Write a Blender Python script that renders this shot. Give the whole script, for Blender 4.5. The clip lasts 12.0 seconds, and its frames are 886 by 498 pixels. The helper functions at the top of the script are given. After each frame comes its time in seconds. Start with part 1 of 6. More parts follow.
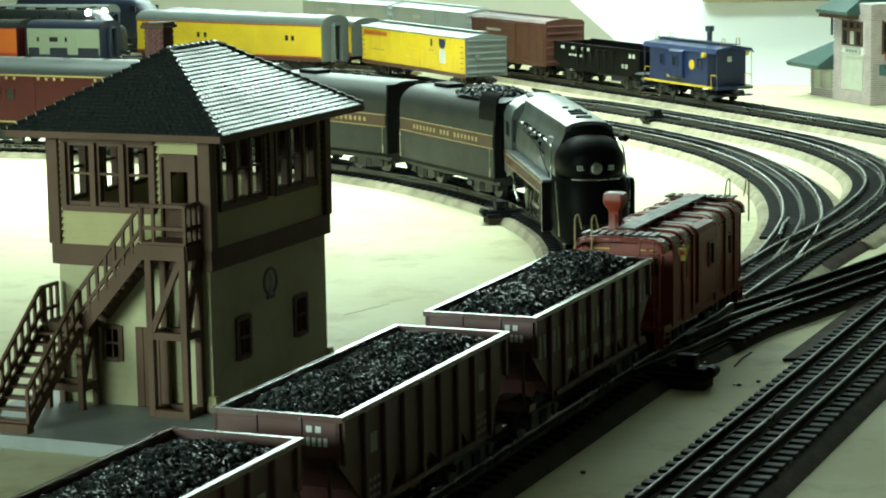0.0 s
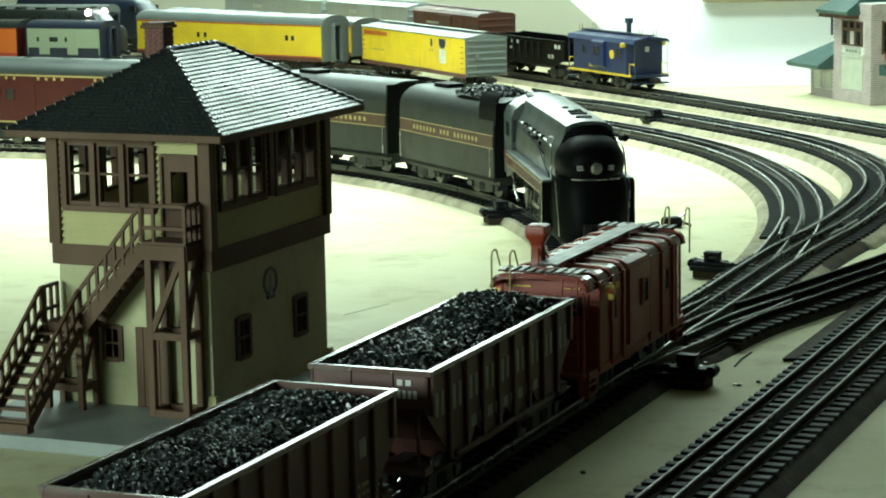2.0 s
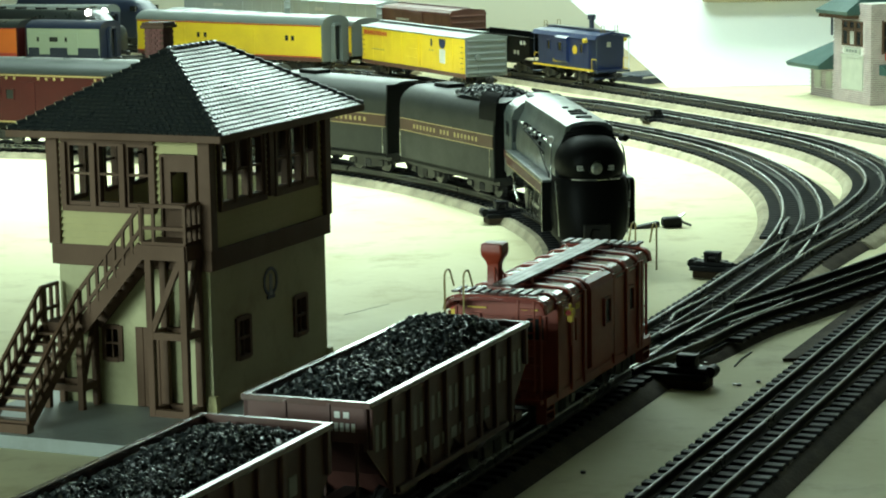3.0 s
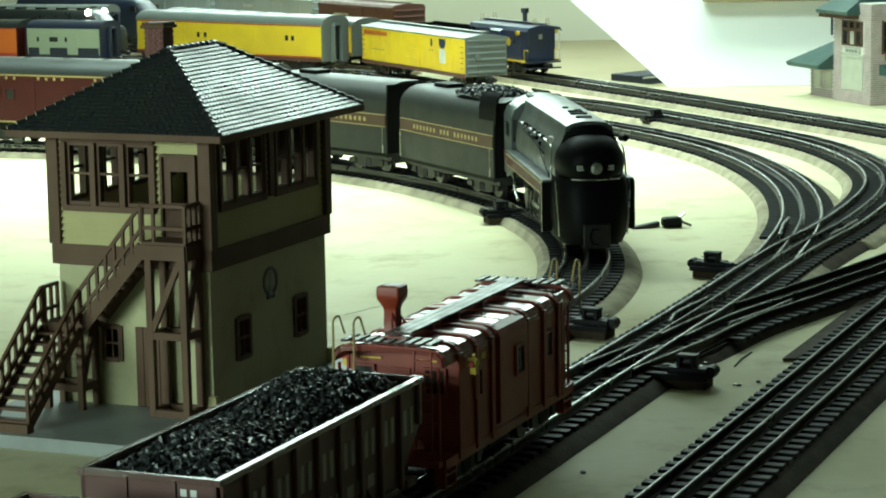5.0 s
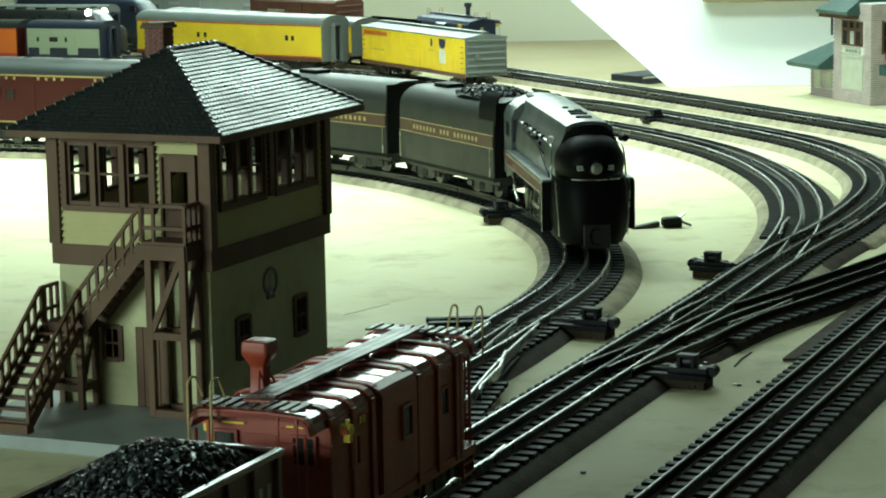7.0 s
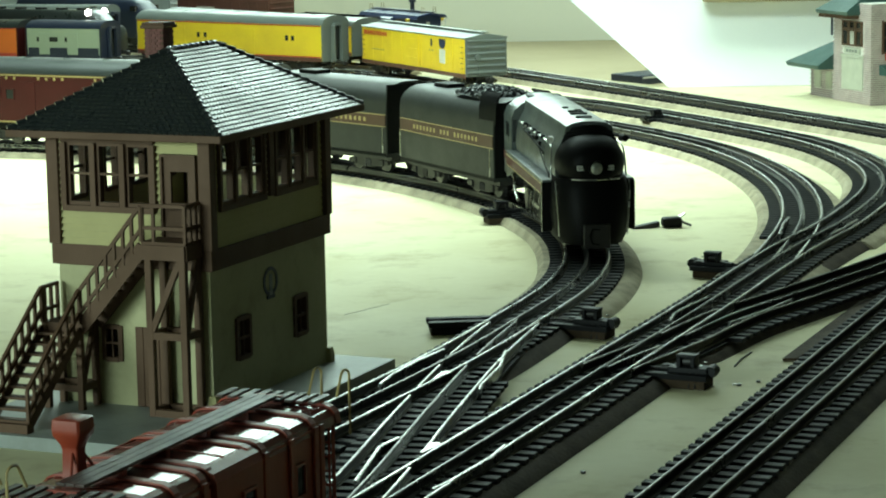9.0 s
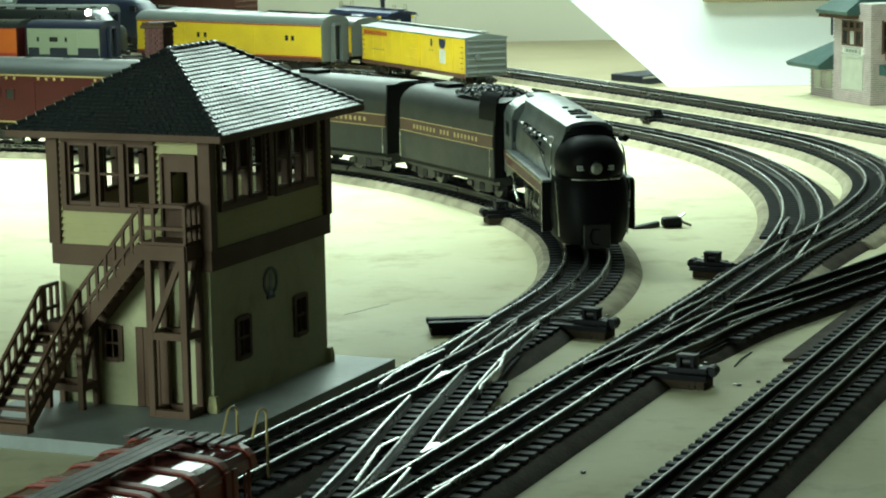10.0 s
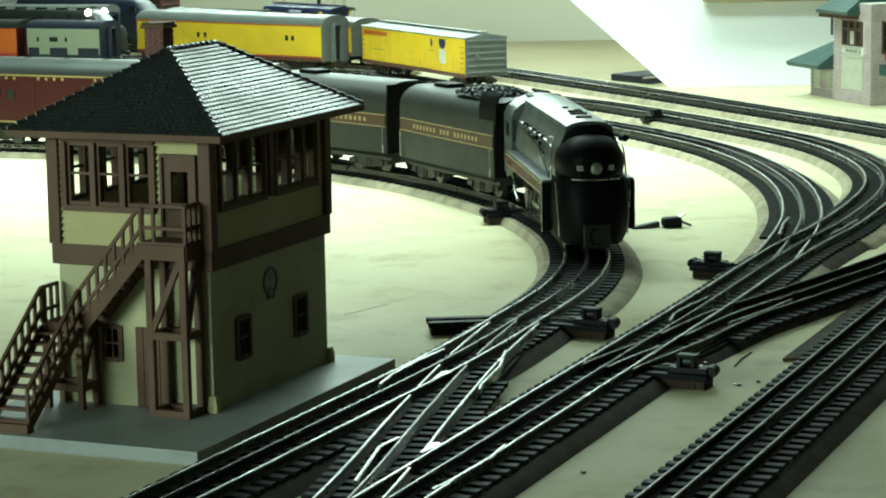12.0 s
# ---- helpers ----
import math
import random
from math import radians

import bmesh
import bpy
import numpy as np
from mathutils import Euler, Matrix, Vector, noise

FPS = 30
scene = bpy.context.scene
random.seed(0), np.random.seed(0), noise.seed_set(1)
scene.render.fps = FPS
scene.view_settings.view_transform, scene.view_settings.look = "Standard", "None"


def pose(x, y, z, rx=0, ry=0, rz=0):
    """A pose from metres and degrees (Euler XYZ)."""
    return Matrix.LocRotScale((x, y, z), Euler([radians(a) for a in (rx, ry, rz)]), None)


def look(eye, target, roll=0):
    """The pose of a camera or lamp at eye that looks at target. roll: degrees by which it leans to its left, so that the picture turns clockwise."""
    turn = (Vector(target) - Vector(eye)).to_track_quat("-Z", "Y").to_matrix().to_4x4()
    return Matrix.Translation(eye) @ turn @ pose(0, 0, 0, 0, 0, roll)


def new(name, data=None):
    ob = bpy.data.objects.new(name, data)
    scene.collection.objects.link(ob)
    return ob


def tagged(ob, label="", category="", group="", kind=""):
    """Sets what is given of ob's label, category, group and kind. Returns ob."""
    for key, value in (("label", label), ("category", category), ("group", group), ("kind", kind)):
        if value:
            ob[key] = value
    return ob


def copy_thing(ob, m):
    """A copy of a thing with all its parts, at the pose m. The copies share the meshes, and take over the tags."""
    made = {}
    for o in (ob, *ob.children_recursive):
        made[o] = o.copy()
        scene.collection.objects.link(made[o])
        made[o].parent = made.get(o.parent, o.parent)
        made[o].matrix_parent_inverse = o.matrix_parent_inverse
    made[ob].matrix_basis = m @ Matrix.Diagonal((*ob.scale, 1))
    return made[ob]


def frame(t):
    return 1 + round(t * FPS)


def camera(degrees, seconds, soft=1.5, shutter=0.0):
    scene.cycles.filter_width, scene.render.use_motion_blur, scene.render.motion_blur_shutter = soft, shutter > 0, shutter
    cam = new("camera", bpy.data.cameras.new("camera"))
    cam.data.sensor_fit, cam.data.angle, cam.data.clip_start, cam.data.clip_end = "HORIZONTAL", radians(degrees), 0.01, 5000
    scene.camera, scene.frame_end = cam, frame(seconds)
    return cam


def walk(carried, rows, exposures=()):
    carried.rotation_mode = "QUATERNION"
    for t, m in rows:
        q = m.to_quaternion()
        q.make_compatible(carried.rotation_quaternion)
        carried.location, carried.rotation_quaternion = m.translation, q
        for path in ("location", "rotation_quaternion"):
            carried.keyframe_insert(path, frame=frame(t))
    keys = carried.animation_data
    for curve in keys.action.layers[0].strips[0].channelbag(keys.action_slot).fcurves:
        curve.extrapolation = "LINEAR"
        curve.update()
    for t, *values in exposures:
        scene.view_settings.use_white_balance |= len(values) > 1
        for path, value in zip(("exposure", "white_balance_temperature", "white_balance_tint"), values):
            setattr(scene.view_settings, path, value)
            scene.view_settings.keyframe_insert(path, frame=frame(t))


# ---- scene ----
# a still camera on a stand before the layout table
cam = camera(21.15, 12.0, soft=2.0)
CAM = Matrix.Translation((0, 0, 0.3193)) @ Euler((radians(90) - 0.1584, 0, 0)).to_matrix().to_4x4() @ pose(0, 0, 0, 0, 0, -0.951)
walk(cam, [(0, CAM), (12, CAM)], exposures=[(0, 0.34), (2.5, 0.28), (5, 0.15), (12, 0.08)])

# ---- world and lamps: a closed room with ceiling tubes near the far wall ----
world = bpy.data.worlds.new("room_air")
world.use_nodes = True
world.node_tree.nodes["Background"].inputs[0].default_value = (0.9, 1.0, 0.85, 1)
world.node_tree.nodes["Background"].inputs[1].default_value = 0.005
scene.world = world


def ceiling_lamp(x, y, z, sx, sy, power, target=None, spread=180):
    data = bpy.data.lights.new("tube_light", "AREA")
    data.shape, data.size, data.size_y, data.energy = "RECTANGLE", sx, sy, power
    data.spread = radians(spread)
    data.color = (0.735, 1.0, 0.89)
    ob = new("tube_light", data)
    ob.matrix_world = look((x, y, z), target or (x, y + 0.001, 0))
    return ob


ceiling_lamp(-0.28, 2.72, 1.05, 1.0, 0.5, 21.3, spread=108)
ceiling_lamp(0.34, 3.15, 1.02, 0.95, 0.50, 0.68, (-0.15, 1.48, 0.2), spread=40)
ceiling_lamp(0.45, 3.78, 1.45, 2.0, 0.40, 20, (0.45, 3.95, 0.0), spread=114)
# tall bright window in the far wall, above the view, and a low one at the side
ceiling_lamp(-0.20, 4.97, 0.88, 0.85, 1.20, 28, (-0.10, 1.5, 0.60))
ceiling_lamp(-1.85, -0.70, 0.60, 1.2, 0.45, 12.5, (-0.15, 1.36, 0.08), spread=84)

# ---- materials ----
def mat(name, base, rough=0.5, metal=0.0, var=0.25, big=6.0, small=150.0, bump=0.15, other=None, spec=0.5, random_=0.0, emit=0.0, depth=0.0006, dirt=None):
    """A painted or natural surface: stains at a large scale, grain and relief at a small one."""
    m = bpy.data.materials.new(name)
    m.use_nodes = True
    nt = m.node_tree
    n, l = nt.nodes, nt.links
    b = n["Principled BSDF"]
    co = n.new("ShaderNodeTexCoord")
    n1, n2 = n.new("ShaderNodeTexNoise"), n.new("ShaderNodeTexNoise")
    n1.inputs["Scale"].default_value, n1.inputs["Detail"].default_value = big, 5
    n2.inputs["Scale"].default_value, n2.inputs["Detail"].default_value = small, 3
    l.new(co.outputs["Object"], n1.inputs["Vector"])
    l.new(co.outputs["Object"], n2.inputs["Vector"])
    mix = n.new("ShaderNodeMix")
    mix.data_type = "RGBA"
    o = other or tuple(c * (1 - var) for c in base)
    mix.inputs[6].default_value, mix.inputs[7].default_value = (*base, 1), (*o, 1)
    add = n.new("ShaderNodeMath")
    add.operation = "MULTIPLY_ADD"
    add.inputs[1].default_value, add.inputs[2].default_value = 0.5, -0.02
    l.new(n2.outputs["Fac"], add.inputs[0])
    mul = n.new("ShaderNodeMapRange")
    mul.inputs[1].default_value, mul.inputs[2].default_value = 0.38, 0.66
    l.new(n1.outputs["Fac"], mul.inputs[0])
    fac = n.new("ShaderNodeMath")
    fac.operation = "MULTIPLY_ADD"
    fac.inputs[1].default_value = 0.55
    fac.use_clamp = True
    l.new(mul.outputs[0], fac.inputs[0])
    l.new(add.outputs[0], fac.inputs[2])
    l.new(fac.outputs[0], mix.inputs[0])
    colour = mix.outputs[2]
    if dirt:
        n3, ramp, soil = n.new("ShaderNodeTexNoise"), n.new("ShaderNodeMapRange"), n.new("ShaderNodeMix")
        n3.inputs["Scale"].default_value, n3.inputs["Detail"].default_value = big * 2.3, 8
        n3.inputs["Roughness"].default_value = 0.68
        l.new(co.outputs["Object"], n3.inputs["Vector"])
        ramp.inputs[1].default_value, ramp.inputs[2].default_value, ramp.inputs[4].default_value = 0.52, 0.76, 0.75
        l.new(n3.outputs["Fac"], ramp.inputs[0])
        soil.data_type = "RGBA"
        soil.inputs[7].default_value = (*dirt, 1)
        l.new(ramp.outputs[0], soil.inputs[0])
        l.new(colour, soil.inputs[6])
        colour = soil.outputs[2]
    if random_:
        info, hsv = n.new("ShaderNodeObjectInfo"), n.new("ShaderNodeHueSaturation")
        mr = n.new("ShaderNodeMapRange")
        mr.inputs[3].default_value, mr.inputs[4].default_value = 1 - random_, 1 + random_
        l.new(info.outputs["Random"], mr.inputs[0])
        l.new(mr.outputs[0], hsv.inputs["Value"])
        l.new(colour, hsv.inputs["Color"])
        colour = hsv.outputs[0]
    l.new(colour, b.inputs["Base Color"])
    rr = n.new("ShaderNodeMapRange")
    rr.inputs[3].default_value, rr.inputs[4].default_value = max(0.03, rough - 0.1), min(1, rough + 0.1)
    l.new(fac.outputs[0], rr.inputs[0])
    l.new(rr.outputs[0], b.inputs["Roughness"])
    b.inputs["Metallic"].default_value = metal
    b.inputs["Specular IOR Level"].default_value = spec
    if bump:
        bp = n.new("ShaderNodeBump")
        bp.inputs["Strength"].default_value, bp.inputs["Distance"].default_value = bump, depth
        l.new(n2.outputs["Fac"], bp.inputs["Height"])
        l.new(bp.outputs[0], b.inputs["Normal"])
    if emit:
        b.inputs["Emission Color"].default_value = (*base, 1)
        b.inputs["Emission Strength"].default_value = emit
    return m


TABLE = mat("cream_painted_board", (0.66, 0.62, 0.41), 0.62, other=(0.58, 0.53, 0.33), big=7.0, small=110, bump=0.14, spec=0.08, dirt=(0.36, 0.29, 0.15))
WALL = mat("cream_wall_paint", (0.80, 0.78, 0.66), 0.8, var=0.05, big=2, small=80, bump=0.05)
TAN = mat("tan_board", (0.40, 0.33, 0.20), 0.7, var=0.12, big=4, small=90, bump=0.05)
SHEET = mat("white_sheet", (0.86, 0.87, 0.84), 0.75, var=0.03, big=2, small=60, bump=0.03)
SIDEWALL = mat("unseen_wall_tone", (0.64, 0.65, 0.57), 0.6, var=0.3)
CEIL = mat("ceiling_paint", (0.20, 0.22, 0.20), 0.9, var=0.04)
FLOORM = mat("floor_carpet", (0.05, 0.045, 0.04), 0.95, small=400, bump=0.3)
CORK = mat("cork_roadbed", (0.42, 0.36, 0.24), 0.9, var=0.55, big=60, small=380, bump=0.5, depth=0.001)
TIE = mat("black_tie_plastic", (0.009, 0.009, 0.010), 0.60, var=0.4, big=40, small=300, bump=0.3, spec=0.10, random_=0.25)
# rails of the near and branch tracks, a darker tone than the others
NEARRAIL = mat("tarnished_rail", (0.070, 0.064, 0.050), 0.36, metal=0.9, var=0.45, big=30, small=260, bump=0.2)
RAIL = mat("nickel_rail", (0.40, 0.40, 0.385), 0.30, metal=0.95, var=0.35, big=20, small=260, bump=0.12)
RAILDARK = mat("blackened_rail", (0.06, 0.057, 0.052), 0.30, metal=0.8, var=0.3, big=20, small=260, bump=0.1)
BLACKP = mat("black_plastic", (0.009, 0.009, 0.010), 0.5, var=0.3, big=40, small=300, bump=0.15, spec=0.15)
SCREW = mat("bright_screw", (0.6, 0.6, 0.58), 0.3, metal=1.0)
CREAM = mat("cream_tower_plastic", (0.46, 0.41, 0.20), 0.6, var=0.18, big=18, small=220, bump=0.15, spec=0.25)
CREAMD = mat("cream_stucco_plastic", (0.42, 0.395, 0.215), 0.65, var=0.2, big=18, small=320, bump=0.4, dirt=(0.25, 0.22, 0.12))
BROWN = mat("brown_trim_plastic", (0.115, 0.064, 0.038), 0.6, var=0.25, big=30, small=260, bump=0.15, spec=0.2)
SHINGLE = mat("black_roof_tile_plastic", (0.018, 0.022, 0.022), 0.30, var=0.3, big=30, small=160, bump=0.0, spec=0.5)
BRICKM = mat("red_brick_plastic", (0.17, 0.05, 0.04), 0.7, var=0.35, big=60, small=300, bump=0.3, random_=0.2)
SLAB = mat("grey_base_plastic", (0.25, 0.27, 0.25), 0.50, var=0.12, big=10, small=260, bump=0.1, dirt=(0.15, 0.15, 0.13))
HOPPER = mat("freight_car_brown", (0.095, 0.037, 0.030), 0.42, var=0.3, big=25, small=250, bump=0.12)
RIM = mat("worn_glossy_brown_edge", (0.12, 0.07, 0.06), 0.20, var=0.3, big=40, small=250, bump=0.05, spec=1.0)
COAL = mat("coal_lumps", (0.014, 0.018, 0.019), 0.38, var=0.5, big=60, small=420, bump=0.6, spec=0.5)
WHITEP = mat("white_lettering", (0.62, 0.62, 0.58), 0.6, var=0.25, big=60, small=300)
DULLW = mat("worn_white_lettering", (0.34, 0.33, 0.30), 0.6, var=0.3, big=60, small=300)
REDC = mat("oxide_red_paint", (0.25, 0.034, 0.014), 0.46, var=0.3, big=25, small=250, bump=0.1)
REDR = mat("roof_red_paint", (0.20, 0.05, 0.040), 0.16, var=0.25, big=25, small=250, bump=0.03, spec=1.0)
BOARD = mat("dark_weathered_plank", (0.060, 0.032, 0.025), 0.42, var=0.5, big=60, small=320, bump=0.4, spec=0.4)
YELP = mat("yellow_paint", (0.62, 0.42, 0.03), 0.45, var=0.1, big=25)
GOLD = mat("gold_stripe", (0.36, 0.27, 0.11), 0.45, var=0.2, big=60)
TUSC = mat("tuscan_red_paint", (0.060, 0.009, 0.009), 0.45, var=0.2, big=20, small=250, bump=0.05, spec=0.2)
LOCOB = mat("loco_black_paint", (0.026, 0.031, 0.029), 0.33, var=0.25, big=20, small=260, bump=0.05, spec=0.6)
LOCOM = mat("loco_matte_black", (0.005, 0.005, 0.005), 0.5, var=0.3, big=30, small=260, spec=0.07)
DROOF = mat("dark_grey_roof_paint", (0.026, 0.030, 0.028), 0.40, var=0.2, big=20)
DCORK = mat("dark_brown_cork", (0.050, 0.029, 0.012), 0.95, var=0.55, big=60, small=420, bump=0.5, depth=0.001)
GUARDM = mat("dull_guard_metal", (0.22, 0.22, 0.21), 0.27, metal=0.9, var=0.3, big=40, small=260, bump=0.1)
# satin black with the overhead sheen lifted into its grey-teal base colour
BOILER = mat("boiler_black_with_sheen", (0.046, 0.058, 0.055), 0.34, var=0.35, big=30, small=260, bump=0.05, spec=1.0)
TENDER = mat("tender_black_paint", (0.020, 0.022, 0.020), 0.48, var=0.25, big=20, small=260, bump=0.05, spec=0.35)
STRIPE = mat("dark_tuscan_stripe_paint", (0.080, 0.042, 0.028), 0.5, var=0.2, big=30, small=250, spec=0.25)
FOOT = mat("tarnished_rail_foot", (0.070, 0.055, 0.032), 0.6, spec=0.2, var=0.45, big=40, small=300, bump=0.2)
STEEL = mat("bright_steel", (0.55, 0.55, 0.52), 0.28, metal=1.0, var=0.2, big=60)
TRUCKM = mat("dark_truck_metal", (0.03, 0.028, 0.026), 0.5, metal=0.3, var=0.4, big=60, small=300, bump=0.2)
WHEELM = mat("dull_wheel_metal", (0.10, 0.098, 0.092), 0.42, metal=0.8, var=0.4, big=60, small=300, bump=0.1)
UPY = mat("railroad_yellow_paint", (0.82, 0.58, 0.02), 0.42, other=(0.66, 0.43, 0.03), big=20, small=250, bump=0.05)
UPG = mat("railroad_grey_paint", (0.14, 0.155, 0.145), 0.38, var=0.12, big=20, small=250, bump=0.05)
SILVR = mat("light_roof_paint", (0.145, 0.165, 0.155), 0.42, var=0.15, big=15, small=250, bump=0.05)
BLUEC = mat("blue_caboose_paint", (0.013, 0.025, 0.085), 0.35, var=0.2, big=30)
NAVY = mat("navy_paint", (0.018, 0.025, 0.05), 0.4, var=0.2, big=30)
BOXR = mat("boxcar_brown_paint", (0.12, 0.045, 0.032), 0.5, var=0.2, big=25)
LGREY = mat("light_grey_paint", (0.42, 0.46, 0.46), 0.5, var=0.12, big=25)
ORANGE = mat("orange_paint", (0.75, 0.16, 0.02), 0.4, var=0.1, big=25)
REDST = mat("red_stripe_paint", (0.5, 0.05, 0.03), 0.4, var=0.1, big=25)
SAGE = mat("sage_green_paint", (0.36, 0.42, 0.32), 0.4, var=0.1, big=25)
GREENR = mat("green_roof_paint", (0.04, 0.095, 0.085), 0.5, var=0.25, big=30, small=300, bump=0.2)
STBRICK = mat("station_brick", (0.50, 0.40, 0.39), 0.85, var=0.4, big=60, small=500, bump=0.3, random_=0.3)
MORTAR = mat("station_mortar", (0.80, 0.78, 0.72), 0.9, var=0.2, big=60)
STONE = mat("station_stone", (0.55, 0.56, 0.46), 0.8, var=0.2, big=60)
GLASSD = mat("dark_window", (0.02, 0.022, 0.022), 0.12, var=0.2, bump=0)
LAMPW = mat("lit_headlight", (1.0, 0.98, 0.86), 0.3, emit=14.0, var=0)
LENS = mat("headlight_lens", (0.35, 0.36, 0.33), 0.15, metal=0.6, var=0.3, big=300)
GLASS = bpy.data.materials.new("window_glass")
GLASS.use_nodes = True
_g = GLASS.node_tree.nodes["Principled BSDF"]
_g.inputs["Transmission Weight"].default_value, _g.inputs["Roughness"].default_value, _g.inputs["IOR"].default_value = 1.0, 0.03, 1.05


# ---- mesh helpers ----
def box(bm, c, s, m=None, bevel=0.0):
    mm = Matrix.LocRotScale(c, None, s) if m is None else m @ Matrix.LocRotScale(c, None, s)
    r = bmesh.ops.create_cube(bm, size=1.0, matrix=mm)
    if bevel:
        es = {e for v in r["verts"] for e in v.link_edges}
        bmesh.ops.bevel(bm, geom=list(es), offset=bevel, segments=2, affect="EDGES", profile=0.5)


def cyl(bm, a, b, r, seg=12, r2=None):
    a, b = Vector(a), Vector(b)
    d = b - a
    m = Matrix.Translation((a + b) / 2) @ d.to_track_quat("Z", "Y").to_matrix().to_4x4()
    bmesh.ops.create_cone(bm, cap_ends=True, segments=seg, radius1=r, radius2=r if r2 is None else r2, depth=d.length, matrix=m)


def tube(bm, pts, r, seg=6):
    """A round rod bent along the points."""
    pts = [Vector(p) for p in pts]
    rings = []
    for i, p in enumerate(pts):
        d = (pts[min(i + 1, len(pts) - 1)] - pts[max(i - 1, 0)]).normalized()
        q = d.to_track_quat("Z", "Y").to_matrix()
        rings.append([bm.verts.new(p + q @ Vector((r * math.cos(2 * math.pi * k / seg), r * math.sin(2 * math.pi * k / seg), 0))) for k in range(seg)])
    for a, b in zip(rings, rings[1:]):
        for k in range(seg):
            bm.faces.new((a[k], a[(k + 1) % seg], b[(k + 1) % seg], b[k]))
    bm.faces.new(rings[0][::-1])
    bm.faces.new(rings[-1])


def loft(bm, rings, caps=True):
    vs = [[bm.verts.new(p) for p in ring] for ring in rings]
    n = len(vs[0])
    for a, b in zip(vs, vs[1:]):
        for k in range(n):
            bm.faces.new((a[k], a[(k + 1) % n], b[(k + 1) % n], b[k]))
    if caps:
        bm.faces.new(vs[0][::-1])
        bm.faces.new(vs[-1])


def prism(bm, poly, x0, x1):
    """The outline poly of (y, z), drawn out along x."""
    loft(bm, [[(x, y, z) for y, z in poly] for x in (x0, x1)])


def prism_y(bm, poly, y0, y1):
    loft(bm, [[(x, y, z) for x, z in poly] for y in (y0, y1)])


def mesh(name, bm, material, smooth=0.0):
    bmesh.ops.recalc_face_normals(bm, faces=bm.faces)
    me = bpy.data.meshes.new(name)
    bm.to_mesh(me)
    bm.free()
    me.materials.append(material)
    if smooth:
        for p in me.polygons:
            p.use_smooth = True
        me.set_sharp_from_angle(angle=radians(smooth))
    return me


def part(name, bm, material, parent, label="", smooth=0.0, m=None):
    ob = new(name, bm if isinstance(bm, bpy.types.Mesh) else mesh(name, bm, material, smooth))
    if parent is not None:
        ob.parent = parent
    if m is not None:
        ob.matrix_basis = m
    if label:
        tagged(ob, label)
    return ob


def thing(name, label, category, m=None, group="", kind=""):
    ob = new(name)
    ob.empty_display_size = 0.02
    if m is not None:
        ob.matrix_basis = m
    return tagged(ob, label, category, group, kind)


def bar(name, parent, material, c, s, label="", m=None, bevel=0.0, smooth=0.0):
    bm = bmesh.new()
    box(bm, c, s, m, bevel)
    return part(name, bm, material, parent, label, smooth)


def rod(name, parent, material, a, b, r, seg=8, label=""):
    bm = bmesh.new()
    cyl(bm, a, b, r, seg)
    return part(name, bm, material, parent, label, 40)


def letters(parent, material, x0, x1, z, h, y, count, side=1, skip=(), name="lettering", axis="x", seed=1, fill=0.62, apart=False):
    """A row of plain bars of the letters' size on a car's side (axis x) or end (axis y)."""
    bm = bmesh.new()
    rnd = random.Random(seed)
    step = (x1 - x0) / count
    for k in range(count):
        if k in skip:
            continue
        c = x0 + (k + 0.5) * step
        w = abs(step) * fill
        bits = [(0, 0, w, h * rnd.uniform(0.92, 1.0))]
        for dx, dz, bw, bh in bits:
            if axis == "x":
                box(bm, (c + dx, y + side * 0.0002, z + dz), (bw, 0.0004, bh))
            else:
                box(bm, (y + side * 0.0002, c + dx, z + dz), (0.0004, bw, bh))
        if apart:
            part("letter", bm, material, parent)
            bm = bmesh.new()
    if apart:
        bm.free()
        return None
    return part(name, bm, material, parent)


# ---- the room ----
def setting(name, c, s, material, label, category, m=None):
    bm = bmesh.new()
    box(bm, c, s, m)
    return tagged(part(name, bm, material, None), label, category, kind="structure")


setting("floor", (0, 1.5, -0.93), (8, 8, 0.06), FLOORM, "dark carpeted floor of the layout room", "floor")
# ceiling, side and near walls are unseen; their tones set the bounced light
setting("ceiling", (0, 1.5, 2.06), (8, 9, 0.08), CEIL, "plain grey room ceiling", "ceiling")
setting("wall_north", (0, 5.04, 0.56), (8, 0.08, 2.92), WALL, "cream painted far wall of the room", "wall")
setting("wall_west", (-4.04, 1.5, 0.56), (0.08, 9, 2.92), SIDEWALL, "unseen pale side wall that bounces light into the room", "wall")
setting("wall_east", (4.04, 1.5, 0.56), (0.08, 9, 2.92), SIDEWALL, "unseen pale side wall that bounces light into the room", "wall")
setting("wall_south", (0, -3.04, 0.56), (8, 0.08, 2.92), SIDEWALL, "unseen pale near wall that bounces light into the room", "wall")
# a tan board lies lower, behind the table's edge, and pale boards stand behind the far curve
setting("tan_shelf", (0.6, 4.38, -0.055), (3.0, 1.30, 0.03), TAN, "low tan board behind the layout table", "board")

# ---- the layout table, one painted sheet ----
RT = 0.0145          # height of the rail tops above the table
def build_table():
    plan = [(-1.7, 0.1), (1.7, 0.1), (1.7, 3.62), (0.60, 3.62), (0.345, 3.46), (0.17, 3.73), (-0.09, 4.20), (-0.38, 4.75), (-1.7, 4.75)]
    bm = bmesh.new()
    loft(bm, [[(x, y, z) for x, y in plan] for z in (-0.02, 0.0)])
    tagged(part("table_top", bm, TABLE, None), "cream painted plywood train table with scuffs and shade", "table top", kind="structure")


build_table()


